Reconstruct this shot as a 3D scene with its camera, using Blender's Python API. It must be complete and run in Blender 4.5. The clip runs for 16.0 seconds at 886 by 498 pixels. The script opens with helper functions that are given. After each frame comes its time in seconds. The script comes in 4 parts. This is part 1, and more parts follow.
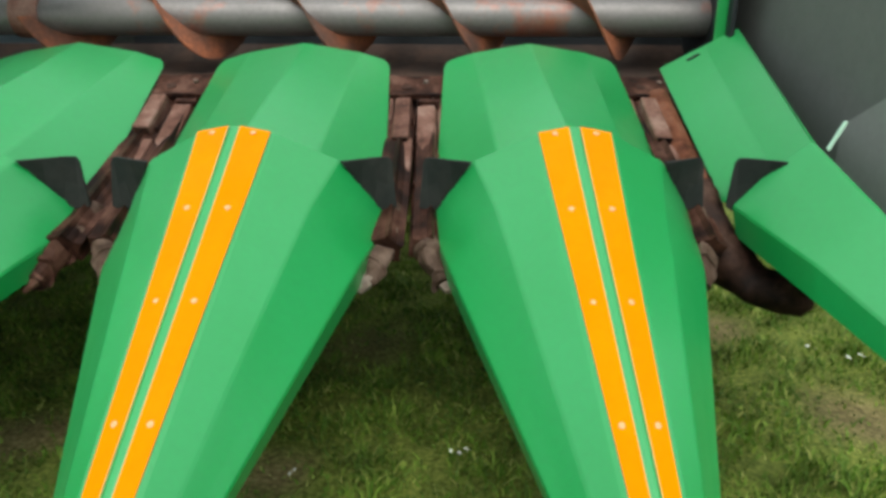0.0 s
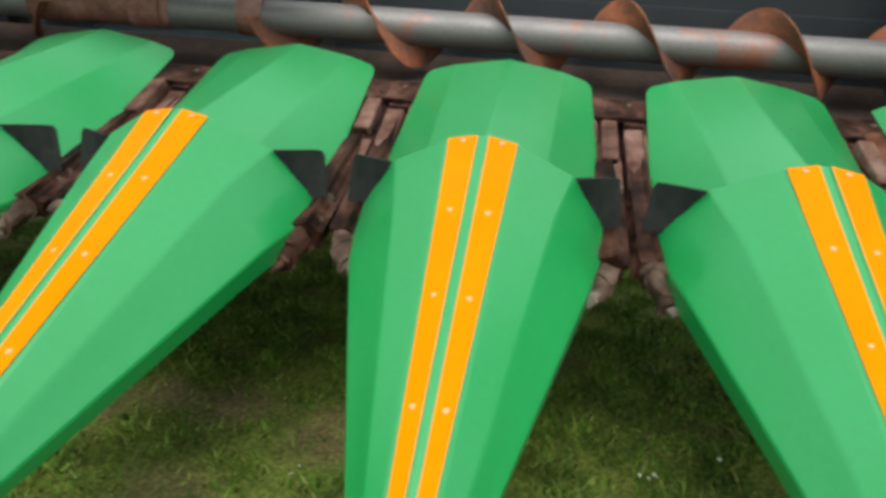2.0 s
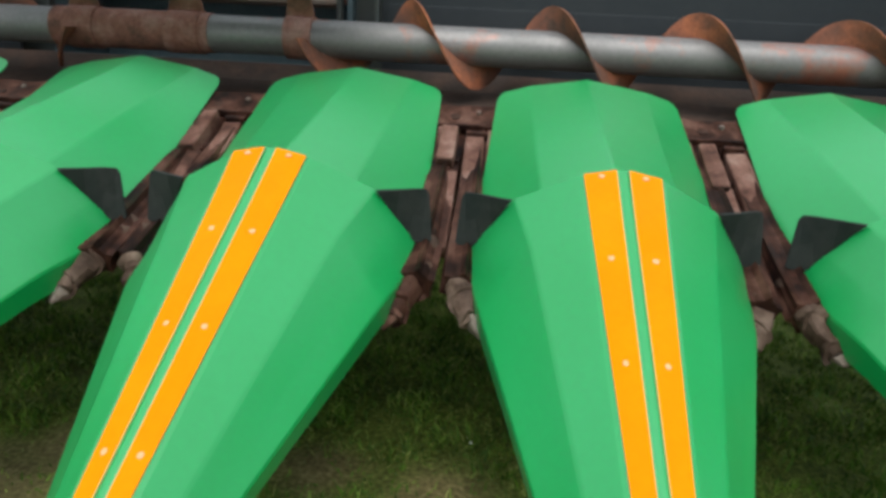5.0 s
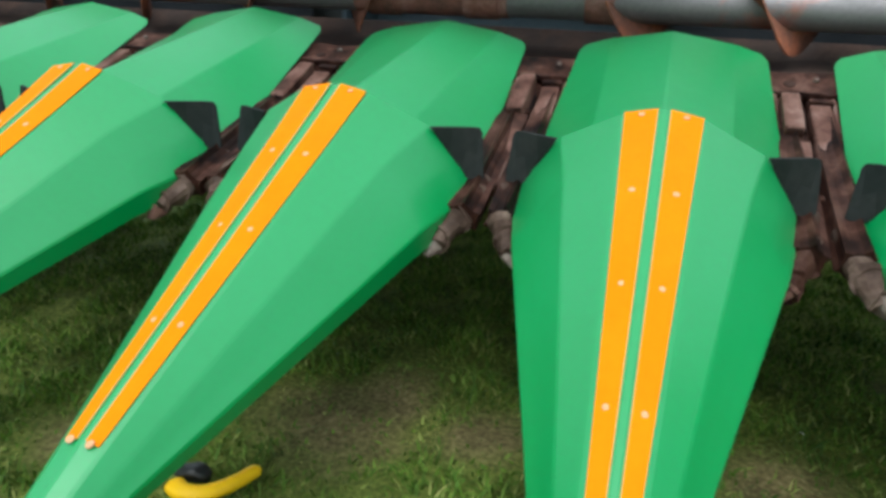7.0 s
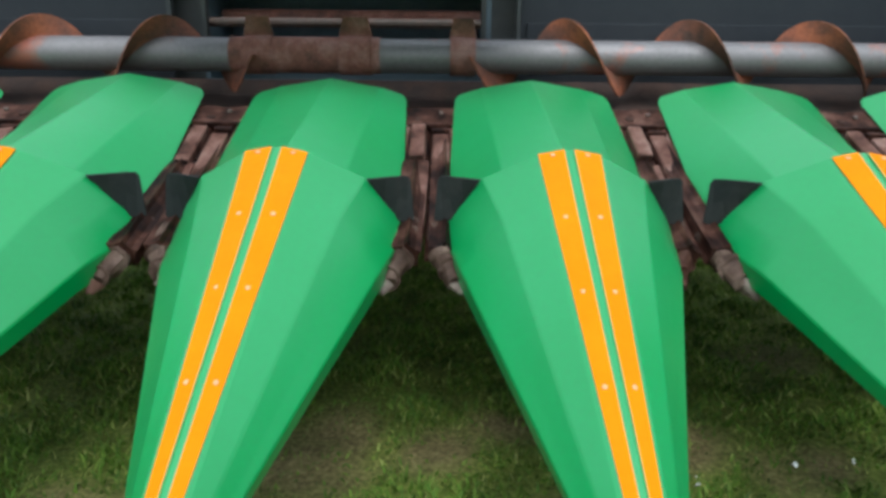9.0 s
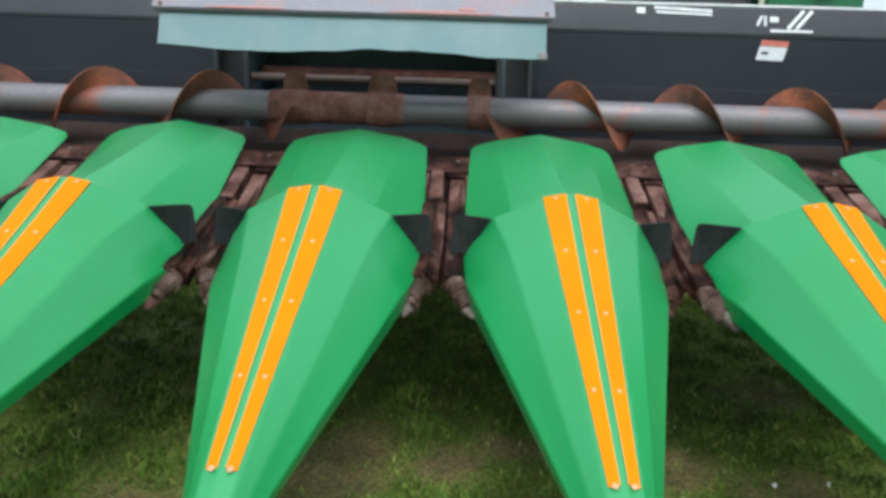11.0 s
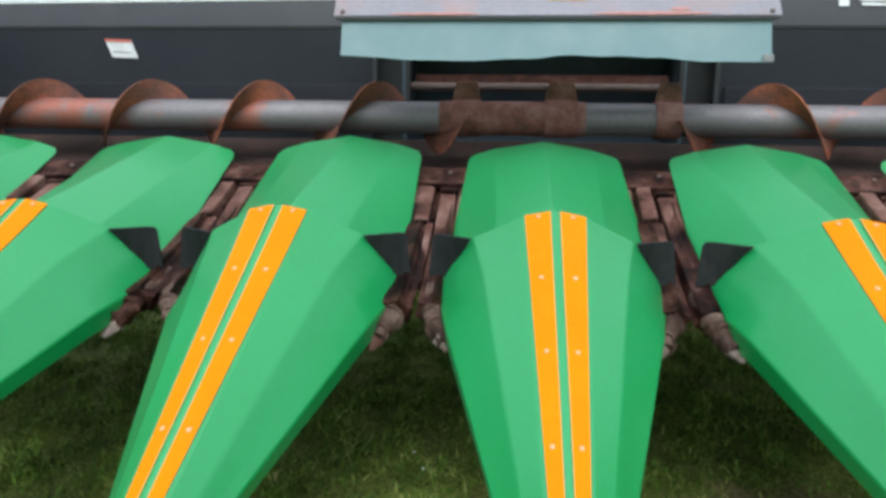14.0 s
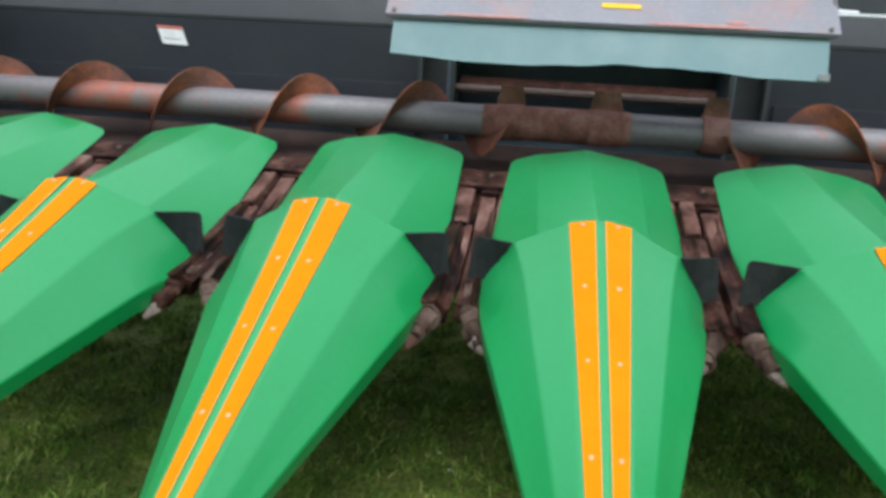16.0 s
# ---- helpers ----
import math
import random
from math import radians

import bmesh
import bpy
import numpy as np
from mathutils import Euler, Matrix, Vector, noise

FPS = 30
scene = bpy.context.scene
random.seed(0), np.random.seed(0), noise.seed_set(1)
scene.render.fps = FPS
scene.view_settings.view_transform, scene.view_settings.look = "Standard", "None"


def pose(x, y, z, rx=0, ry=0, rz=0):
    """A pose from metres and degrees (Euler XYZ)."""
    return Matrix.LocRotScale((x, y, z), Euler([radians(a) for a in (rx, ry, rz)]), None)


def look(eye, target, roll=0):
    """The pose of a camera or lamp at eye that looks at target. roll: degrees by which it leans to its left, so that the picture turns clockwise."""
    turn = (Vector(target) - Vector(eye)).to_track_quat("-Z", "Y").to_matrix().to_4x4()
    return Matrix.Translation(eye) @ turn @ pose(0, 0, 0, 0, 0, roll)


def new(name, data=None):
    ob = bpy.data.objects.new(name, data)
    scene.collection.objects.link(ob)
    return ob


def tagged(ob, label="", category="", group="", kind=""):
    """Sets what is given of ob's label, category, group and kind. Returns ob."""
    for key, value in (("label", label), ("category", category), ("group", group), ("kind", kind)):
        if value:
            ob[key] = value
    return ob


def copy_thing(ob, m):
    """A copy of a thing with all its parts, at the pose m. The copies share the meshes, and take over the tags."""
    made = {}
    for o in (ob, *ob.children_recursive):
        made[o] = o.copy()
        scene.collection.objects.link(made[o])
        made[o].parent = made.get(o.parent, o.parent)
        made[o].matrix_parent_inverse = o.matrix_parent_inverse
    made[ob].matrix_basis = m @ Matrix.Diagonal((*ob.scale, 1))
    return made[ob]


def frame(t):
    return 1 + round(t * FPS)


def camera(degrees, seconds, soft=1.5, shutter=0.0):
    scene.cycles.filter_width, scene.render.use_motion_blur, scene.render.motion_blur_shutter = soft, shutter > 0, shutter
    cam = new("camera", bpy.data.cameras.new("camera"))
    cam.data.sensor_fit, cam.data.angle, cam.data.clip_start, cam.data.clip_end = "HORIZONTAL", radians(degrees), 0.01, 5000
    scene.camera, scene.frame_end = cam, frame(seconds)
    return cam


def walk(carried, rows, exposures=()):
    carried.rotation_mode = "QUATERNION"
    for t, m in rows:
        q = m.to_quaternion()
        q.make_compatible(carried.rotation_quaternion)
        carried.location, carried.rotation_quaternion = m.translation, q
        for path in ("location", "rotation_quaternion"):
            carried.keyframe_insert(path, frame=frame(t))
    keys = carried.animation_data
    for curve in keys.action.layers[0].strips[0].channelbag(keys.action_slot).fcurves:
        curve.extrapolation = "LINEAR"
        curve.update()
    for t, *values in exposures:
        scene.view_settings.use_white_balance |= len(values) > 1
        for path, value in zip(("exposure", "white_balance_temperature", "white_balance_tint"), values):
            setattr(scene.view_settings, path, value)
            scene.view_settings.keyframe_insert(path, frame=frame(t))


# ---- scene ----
cam = camera(64.7, 16.0, soft=3.4, shutter=0.3)
# seconds, eye (m), turn about x, y, z (degrees)
PATH = [
    (0.0, 1.9588, -1.5385, 1.1431, 71.046, -0.178, -0.016),
    (0.5, 1.9630, -1.5323, 1.1435, 71.160, -0.658, 0.726),
    (1.0, 1.9376, -1.5271, 1.1460, 71.716, -1.962, 1.903),
    (1.5, 1.8269, -1.5513, 1.1534, 72.020, -2.572, 4.795),
    (2.0, 1.6264, -1.6065, 1.1395, 72.039, -3.812, 8.383),
    (2.5, 1.5000, -1.6155, 1.1255, 71.073, -3.739, 11.094),
    (3.0, 1.3745, -1.5174, 1.1315, 70.559, -2.568, 10.887),
    (3.2, 1.3540, -1.4802, 1.1326, 71.115, -2.123, 10.366),
    (5.3, 1.2313, -1.4580, 1.1489, 73.439, -2.937, 5.508),
    (5.5, 1.2027, -1.4658, 1.1510, 73.677, -2.894, 6.740),
    (6.0, 1.0239, -1.5060, 1.1431, 73.465, -3.741, 11.733),
    (6.5, 0.8704, -1.5639, 1.1138, 72.367, -4.254, 16.935),
    (7.0, 0.7416, -1.5336, 1.0851, 70.695, -2.335, 17.417),
    (7.5, 0.6223, -1.4674, 1.1132, 70.105, -0.571, 11.803),
    (8.0, 0.5384, -1.5158, 1.1339, 70.544, -0.559, 5.622),
    (8.5, 0.4501, -1.6684, 1.1354, 72.086, 0.064, 1.335),
    (9.0, 0.4356, -1.7864, 1.1406, 74.093, -0.528, 0.370),
    (9.2, 0.4431, -1.8294, 1.1445, 74.767, -1.337, 0.462),
    (11.3, 0.4164, -2.0547, 1.1353, 78.842, -1.979, 2.191),
    (11.5, 0.3504, -2.0619, 1.1249, 79.015, -2.195, 3.061),
    (12.0, 0.1803, -2.0853, 1.1439, 78.635, -1.911, 5.033),
    (12.5, 0.0591, -2.1083, 1.1470, 77.929, -1.473, 6.906),
    (13.0, -0.0151, -2.0050, 1.1605, 78.269, -0.767, 7.820),
    (13.5, -0.0719, -1.8787, 1.1733, 78.649, -0.262, 7.146),
    (14.0, -0.1159, -1.8368, 1.1732, 78.249, -0.547, 5.709),
    (14.5, -0.1339, -1.8222, 1.1849, 78.246, -1.304, 4.880),
    (15.0, -0.1267, -1.8238, 1.1835, 78.475, -1.615, 4.765),
    (15.5, -0.1262, -1.8296, 1.1789, 78.517, -2.167, 5.379),
    (16.0, -0.1637, -1.8384, 1.1677, 78.354, -3.573, 8.314),
]
walk(cam, [(t, pose(x, y, z, rx, ry, rz)) for t, x, y, z, rx, ry, rz in PATH],
     # the clip's white balance drifts a little: seconds, stops, kelvin, tint
     [(0.0, 0.0, 6850, 2), (3.2, 0.0, 6700, 2), (5.5, 0.0, 6400, 2), (7.0, 0.0, 6080, 2), (9.0, 0.0, 5980, 4), (11.5, 0.0, 6080, 9), (16.0, 0.0, 6080, 9)])

# ---- world and light: a bright overcast day ----
world = bpy.data.worlds.new("overcast_sky")
scene.world = world
world.use_nodes = True
wn = world.node_tree
bg = wn.nodes["Background"]
sky = wn.nodes.new("ShaderNodeTexSky")
sky.sky_type = 'NISHITA'
sky.sun_disc = False
sky.sun_elevation = radians(58)
sky.sun_rotation = radians(177)
sky.dust_density = 4.0
sky.air_density = 1.0
grey = wn.nodes.new("ShaderNodeHueSaturation")
grey.inputs["Saturation"].default_value = 0.25
wn.links.new(sky.outputs[0], grey.inputs["Color"])
# an overcast dome, brighter overhead than at the horizon
wtc = wn.nodes.new("ShaderNodeTexCoord")
wsep = wn.nodes.new("ShaderNodeSeparateXYZ")
wmap = wn.nodes.new("ShaderNodeMapRange")
wmap.inputs["From Min"].default_value, wmap.inputs["From Max"].default_value = 0.0, 1.0
wmap.inputs["To Min"].default_value, wmap.inputs["To Max"].default_value = 0.85, 1.22
wmix = wn.nodes.new("ShaderNodeVectorMath")
wmix.operation = 'SCALE'
wn.links.new(wtc.outputs["Generated"], wsep.inputs[0])
wn.links.new(wsep.outputs["Z"], wmap.inputs["Value"])
wn.links.new(wmap.outputs[0], wmix.inputs["Scale"])
# cloud hides most of the clear sky's own gradient
cloud = wn.nodes.new("ShaderNodeMix")
cloud.data_type = 'RGBA'
cloud.inputs[0].default_value = 0.6
cloud.inputs[7].default_value = (4.5, 5.1, 5.5, 1)
wn.links.new(grey.outputs[0], cloud.inputs[6])
wn.links.new(cloud.outputs[2], wmix.inputs[0])
wn.links.new(wmix.outputs[0], bg.inputs["Color"])
bg.inputs["Strength"].default_value = 0.232

sun = new("sun", bpy.data.lights.new("sun", 'SUN'))
sun.data.energy = 1.5
sun.data.angle = radians(45)
sun.data.color = (1.0, 0.97, 0.92)
SUN_AT = Vector((0.05, -0.95, 1.5))
sun.matrix_world = look(SUN_AT * 10, (0, 0, 0))
scene.view_settings.exposure = 0.0

# ---- materials ----


def material(name, colour, rough=0.5, metal=0.0, spots=None, spot_scale=6.0, spot_edge=(0.45, 0.65),
             grain=0.12, grain_scale=60.0, bump=0.15, bump_scale=120.0, coat=0.0, coat_rough=0.28, coat_ior=1.5, vary=0.0, rough_vary=0.1, gloss=0.5, dusty=0.0):
    """Painted or bare surface: base colour with fine grain, larger stains of a second colour, relief and uneven gloss."""
    m = bpy.data.materials.new(name)
    m.use_nodes = True
    nt = m.node_tree
    b = nt.nodes["Principled BSDF"]
    tc = nt.nodes.new("ShaderNodeTexCoord")
    geo = nt.nodes.new("ShaderNodeObjectInfo")
    off = nt.nodes.new("ShaderNodeVectorMath")
    off.operation = 'ADD'
    sc = nt.nodes.new("ShaderNodeVectorMath")
    sc.operation = 'SCALE'
    sc.inputs[0].default_value = (7.1, 3.3, 5.7)
    nt.links.new(geo.outputs["Random"], sc.inputs["Scale"])
    nt.links.new(tc.outputs["Object"], off.inputs[0])
    nt.links.new(sc.outputs[0], off.inputs[1])

    def noise_at(scale, detail=4.0, rough_=0.6):
        n = nt.nodes.new("ShaderNodeTexNoise")
        n.inputs["Scale"].default_value = scale
        n.inputs["Detail"].default_value = detail
        n.inputs["Roughness"].default_value = rough_
        nt.links.new(off.outputs[0], n.inputs["Vector"])
        return n

    g = noise_at(grain_scale)
    mul = nt.nodes.new("ShaderNodeMapRange")
    mul.inputs["To Min"].default_value = 1.0 - grain
    mul.inputs["To Max"].default_value = 1.0 + grain
    mul.inputs["From Min"].default_value = 0.3
    mul.inputs["From Max"].default_value = 0.7
    nt.links.new(g.outputs["Fac"], mul.inputs["Value"])
    hsv = nt.nodes.new("ShaderNodeHueSaturation")
    hsv.inputs["Color"].default_value = (*colour, 1)
    if spots:
        s = noise_at(spot_scale, 6.0, 0.65)
        ramp = nt.nodes.new("ShaderNodeMapRange")
        ramp.inputs["From Min"].default_value, ramp.inputs["From Max"].default_value = spot_edge
        nt.links.new(s.outputs["Fac"], ramp.inputs["Value"])
        mix = nt.nodes.new("ShaderNodeMix")
        mix.data_type = 'RGBA'
        mix.inputs[6].default_value = (*colour, 1)
        mix.inputs[7].default_value = (*spots, 1)
        nt.links.new(ramp.outputs[0], mix.inputs[0])
        nt.links.new(mix.outputs[2], hsv.inputs["Color"])
    val = mul.outputs[0]
    if vary:
        v = nt.nodes.new("ShaderNodeMapRange")
        v.inputs["To Min"].default_value, v.inputs["To Max"].default_value = 1 - vary, 1 + vary
        nt.links.new(geo.outputs["Random"], v.inputs["Value"])
        mm = nt.nodes.new("ShaderNodeMath")
        mm.operation = 'MULTIPLY'
        nt.links.new(v.outputs[0], mm.inputs[0])
        nt.links.new(val, mm.inputs[1])
        val = mm.outputs[0]
    nt.links.new(val, hsv.inputs["Value"])
    nt.links.new(hsv.outputs[0], b.inputs["Base Color"])
    r = nt.nodes.new("ShaderNodeMapRange")
    r.inputs["To Min"].default_value, r.inputs["To Max"].default_value = max(0.05, rough - rough_vary), min(1, rough + rough_vary)
    r.inputs["From Min"].default_value, r.inputs["From Max"].default_value = 0.3, 0.7
    rn = noise_at(9.0)
    nt.links.new(rn.outputs["Fac"], r.inputs["Value"])
    nt.links.new(r.outputs[0], b.inputs["Roughness"])
    b.inputs["Metallic"].default_value = metal
    b.inputs["Coat Weight"].default_value = coat
    b.inputs["Coat Roughness"].default_value = coat_rough
    b.inputs["Coat IOR"].default_value = coat_ior
    b.inputs["Specular IOR Level"].default_value = gloss
    b.inputs["Sheen Weight"].default_value = dusty
    b.inputs["Sheen Roughness"].default_value = 0.45
    if bump:
        bn = noise_at(bump_scale, 3.0)
        bp = nt.nodes.new("ShaderNodeBump")
        bp.inputs["Strength"].default_value = bump
        bp.inputs["Distance"].default_value = 0.002
        nt.links.new(bn.outputs["Fac"], bp.inputs["Height"])
        nt.links.new(bp.outputs[0], b.inputs["Normal"])
    return m


GREEN = material("green_paint", (0.004, 0.276, 0.062), 0.5, spots=(0.008, 0.293, 0.075), spot_scale=3.0, spot_edge=(0.38, 0.72), grain=0.03, bump=0.02, coat=1.0, coat_rough=0.34, coat_ior=1.72, gloss=0.1, rough_vary=0.06, dusty=0.015)
ORANGE = material("orange_film", (0.77, 0.218, 0.0), 0.6, spots=(0.79, 0.235, 0.0005), grain=0.03, bump=0.04, gloss=0.05)
FILM_EDGE = material("pale_film_edge", (0.38, 0.40, 0.16), 0.6, grain=0.05)
MINT = material("bare_mint_edge", (0.45, 0.66, 0.55), 0.5, grain=0.05)
RIVET = material("rivet_metal", (0.66, 0.34, 0.17), 0.65, metal=0.1, grain=0.1)
RUBBER = material("black_rubber", (0.015, 0.018, 0.018), 0.8, spots=(0.026, 0.027, 0.026), spot_scale=9, grain=0.15, bump=0.3, gloss=0.25)


def rusty(name, tones, scale, rough=0.75, bump=0.5):
    """Old steel in patches of several tones (grease, rust, dust), each with a fine grain."""
    m = material(name, tones[0], rough, grain=0.22, grain_scale=90, bump=bump, gloss=0.12)
    nt = m.node_tree
    hsv = next(n for n in nt.nodes if n.type == 'HUE_SAT')
    off = next(n for n in nt.nodes if n.type == 'VECT_MATH' and n.operation == 'ADD')
    squash = nt.nodes.new("ShaderNodeVectorMath")
    squash.operation = 'MULTIPLY'
    squash.inputs[1].default_value = (1.0, 0.85, 1.0)
    n = nt.nodes.new("ShaderNodeTexNoise")
    n.inputs["Scale"].default_value = scale
    n.inputs["Detail"].default_value = 5.0
    n.inputs["Roughness"].default_value = 0.62
    ramp = nt.nodes.new("ShaderNodeValToRGB")
    e = ramp.color_ramp.elements
    e[0].position, e[0].color = 0.34, (*tones[0], 1)
    e[1].position, e[1].color = 0.66, (*tones[-1], 1)
    for k, c in enumerate(tones[1:-1]):
        e.new(0.34 + 0.32 * (k + 1) / (len(tones) - 1)).color = (*c, 1)
    nt.links.new(off.outputs[0], squash.inputs[0])
    nt.links.new(squash.outputs[0], n.inputs["Vector"])
    nt.links.new(n.outputs["Fac"], ramp.inputs[0])
    nt.links.new(ramp.outputs[0], hsv.inputs["Color"])
    return m


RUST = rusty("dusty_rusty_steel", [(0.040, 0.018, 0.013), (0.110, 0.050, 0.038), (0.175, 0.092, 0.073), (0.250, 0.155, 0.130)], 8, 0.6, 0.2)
# also colours the sunk cover bars, with their recess shade in the tones
RUST_DARK = rusty("oily_shaded_rusty_steel", [(0.006, 0.003, 0.003), (0.020, 0.008, 0.006), (0.050, 0.020, 0.014), (0.095, 0.045, 0.033)], 11, 0.6, 0.4)
# dusty rust, its tones lowered to hold the shade near the auger trough
PLATE = rusty("shaded_dusty_plate", [(0.007, 0.004, 0.003), (0.026, 0.010, 0.007), (0.062, 0.026, 0.018), (0.120, 0.060, 0.046)], 13, 0.7, 0.4)
RUST_ORANGE = rusty("orange_rust", [(0.055, 0.018, 0.011), (0.150, 0.054, 0.030), (0.190, 0.088, 0.060)], 12)
ROLL = rusty("dusty_roll_steel", [(0.030, 0.017, 0.012), (0.085, 0.052, 0.040), (0.160, 0.108, 0.086)], 10, 0.6)
TIP = material("scraped_pale_steel", (0.24, 0.185, 0.16), 0.7, metal=0.0, spots=(0.12, 0.075, 0.06), spot_scale=26, grain=0.2, bump=0.4)
SHOE = rusty("oily_iron_and_shade", [(0.007, 0.004, 0.004), (0.020, 0.010, 0.008), (0.040, 0.019, 0.014), (0.075, 0.042, 0.033)], 13, 0.6, 0.7)
DUST = material("worn_pale_steel", (0.12, 0.09, 0.078), 0.65, metal=0.2, spots=(0.15, 0.09, 0.07), spot_scale=22, grain=0.2, bump=0.4, vary=0.15)
TUBE = material("worn_auger_steel", (0.205, 0.188, 0.192), 0.50, metal=0.45, spots=(0.36, 0.13, 0.09), spot_scale=3.2, spot_edge=(0.52, 0.64), grain=0.12, bump=0.2)
FLIGHT = rusty("rust_red_flighting", [(0.100, 0.060, 0.050), (0.21, 0.085, 0.056), (0.40, 0.130, 0.066)], 7, 0.7, 0.3)
PADDLE = rusty("brown_paddle_steel", [(0.120, 0.064, 0.054), (0.235, 0.102, 0.078), (0.32, 0.175, 0.150)], 8, 0.65, 0.3)
TUNNEL = material("dark_teal_tunnel_paint", (0.07, 0.105, 0.13), 0.6, spots=(0.095, 0.13, 0.155), spot_scale=4, grain=0.1)
LAMP_RED = material("red_lamp_lens", (0.62, 0.02, 0.03), 0.3, grain=0.05)
PANEL = material("dark_grey_panel_paint", (0.017, 0.0205, 0.026), 0.55, spots=(0.022, 0.025, 0.030), spot_scale=2.5, grain=0.06, bump=0.08, gloss=0.3)
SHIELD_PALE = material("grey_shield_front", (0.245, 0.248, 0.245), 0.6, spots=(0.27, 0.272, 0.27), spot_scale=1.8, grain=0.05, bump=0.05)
PANEL_TOP = material("grey_beam_paint", (0.034, 0.036, 0.041), 0.5, spots=(0.042, 0.043, 0.047), spot_scale=3, grain=0.06, bump=0.08)
TROUGH = material("dark_trough_steel", (0.050, 0.036, 0.032), 0.8, gloss=0.1, spots=(0.076, 0.047, 0.038), spot_scale=7, grain=0.2, bump=0.3)
TEAL = material("pale_teal_lip", (0.175, 0.275, 0.285), 0.6, spots=(0.205, 0.295, 0.30), spot_scale=4, grain=0.03, grain_scale=20, bump=0.03)
SHEET = material("scuffed_grey_sheet", (0.23, 0.222, 0.25), 0.5, metal=0.1, spots=(0.30, 0.21, 0.21), spot_scale=5, spot_edge=(0.5, 0.7), grain=0.08, bump=0.1)
RED = material("red_wear", (0.42, 0.20, 0.18), 0.6, grain=0.15)
WHITE = material("white_decal", (0.78, 0.78, 0.78), 0.5, spots=(0.62, 0.62, 0.62), spot_scale=12, grain=0.05)
RED_DECAL = material("red_decal", (0.60, 0.16, 0.12), 0.5, grain=0.05)
YELLOW = material("yellow_plastic", (0.92, 0.53, 0.004), 0.5, grain=0.05, gloss=0.3)
BLACK = material("black_plastic", (0.012, 0.012, 0.012), 0.5, grain=0.1)
DARK = material("dark_machine_paint", (0.030, 0.035, 0.037), 0.55, spots=(0.04, 0.042, 0.04), spot_scale=5, grain=0.1)
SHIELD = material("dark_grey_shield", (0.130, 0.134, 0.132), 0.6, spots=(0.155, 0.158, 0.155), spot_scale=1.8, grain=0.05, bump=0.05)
CREAM = material("cream_paint", (0.50, 0.55, 0.40), 0.5, grain=0.08)
DEEP_GREEN = material("deep_green_paint", (0.012, 0.14, 0.05), 0.45, grain=0.06)

# ---- helpers for meshes ----
Z0 = 0.88      # the stripes' upper end above the ground
PITCH = 0.75   # from row to row


def part(name, bm, mat, parent, label="", smooth=False, crease=0.16, folded=False):
    """One mesh under a thing. folded: sheet metal with crisp folds along y, smooth across them."""
    me = bpy.data.meshes.new(name)
    bmesh.ops.recalc_face_normals(bm, faces=bm.faces)
    for f in bm.faces:
        f.smooth = True
    for e in bm.edges:
        e.smooth = smooth or e.calc_face_angle(3.0) < crease
        if folded:
            d = e.verts[1].co - e.verts[0].co
            e.smooth = abs(d.y) < 0.65 * d.length and e.calc_face_angle(3.0) < 0.6
    bm.to_mesh(me)
    bm.free()
    me.materials.append(mat)
    ob = new(name, me)
    ob.parent = parent
    if label:
        tagged(ob, label)
    return ob


def thing(name, label, category, group="", kind="", at=(0, 0, 0)):
    ob = new(name)
    ob.empty_display_size = 0.1
    ob.location = at
    return tagged(ob, label, category, group, kind)


def box(bm, lo, hi, bevel=0.0, m=None):
    """A box between two corners, with rounded edges, placed by m."""
    lo, hi = Vector(lo), Vector(hi)
    r = bmesh.ops.create_cube(bm, size=1.0, matrix=Matrix.Translation((lo + hi) / 2) @ Matrix.Diagonal((*(hi - lo), 1)))
    vs = r["verts"]
    if bevel:
        es = list({e for v in vs for e in v.link_edges})
        out = bmesh.ops.bevel(bm, geom=es, offset=bevel, segments=2, affect='EDGES', profile=0.6)
        vs = list({v for f in out["faces"] for v in f.verts} | {v for v in vs if v.is_valid})
    if m:
        bmesh.ops.transform(bm, matrix=m, verts=vs)
    return vs


def tube(bm, a, b, r, r2=None, n=16, caps=True):
    """A round bar from a to b."""
    a, b = Vector(a), Vector(b)
    m = Matrix.Translation((a + b) / 2) @ (b - a).to_track_quat('Z', 'Y').to_matrix().to_4x4()
    return bmesh.ops.create_cone(bm, cap_ends=caps, segments=n, radius1=r, radius2=r if r2 is None else r2, depth=(b - a).length, matrix=m)["verts"]


def sheet(bm, grid, thick=0.004, bevel=0.0):
    """A bent sheet of metal through rows of points."""
    vs = [[bm.verts.new(p) for p in row] for row in grid]
    fs = []
    for i in range(len(vs) - 1):
        for j in range(len(vs[0]) - 1):
            q = [vs[i][j], vs[i][j + 1], vs[i + 1][j + 1], vs[i + 1][j]]
            fs.append(bm.faces.new(q))
    bmesh.ops.recalc_face_normals(bm, faces=fs)
    if sum(f.normal.z for f in fs) < 0:
        bmesh.ops.reverse_faces(bm, faces=fs)
    if bevel:
        es = [e for e in bm.edges if len(e.link_faces) == 2 and e.calc_face_angle(0) > 0.1]
        bmesh.ops.bevel(bm, geom=es, offset=bevel, segments=2, affect='EDGES', profile=0.5)
    bmesh.ops.solidify(bm, geom=bm.faces[:], thickness=thick)


def mirrored(row):
    """A half profile from the middle out, made whole."""
    return [(-x, y, z) for x, y, z in reversed(row[1:])] + row


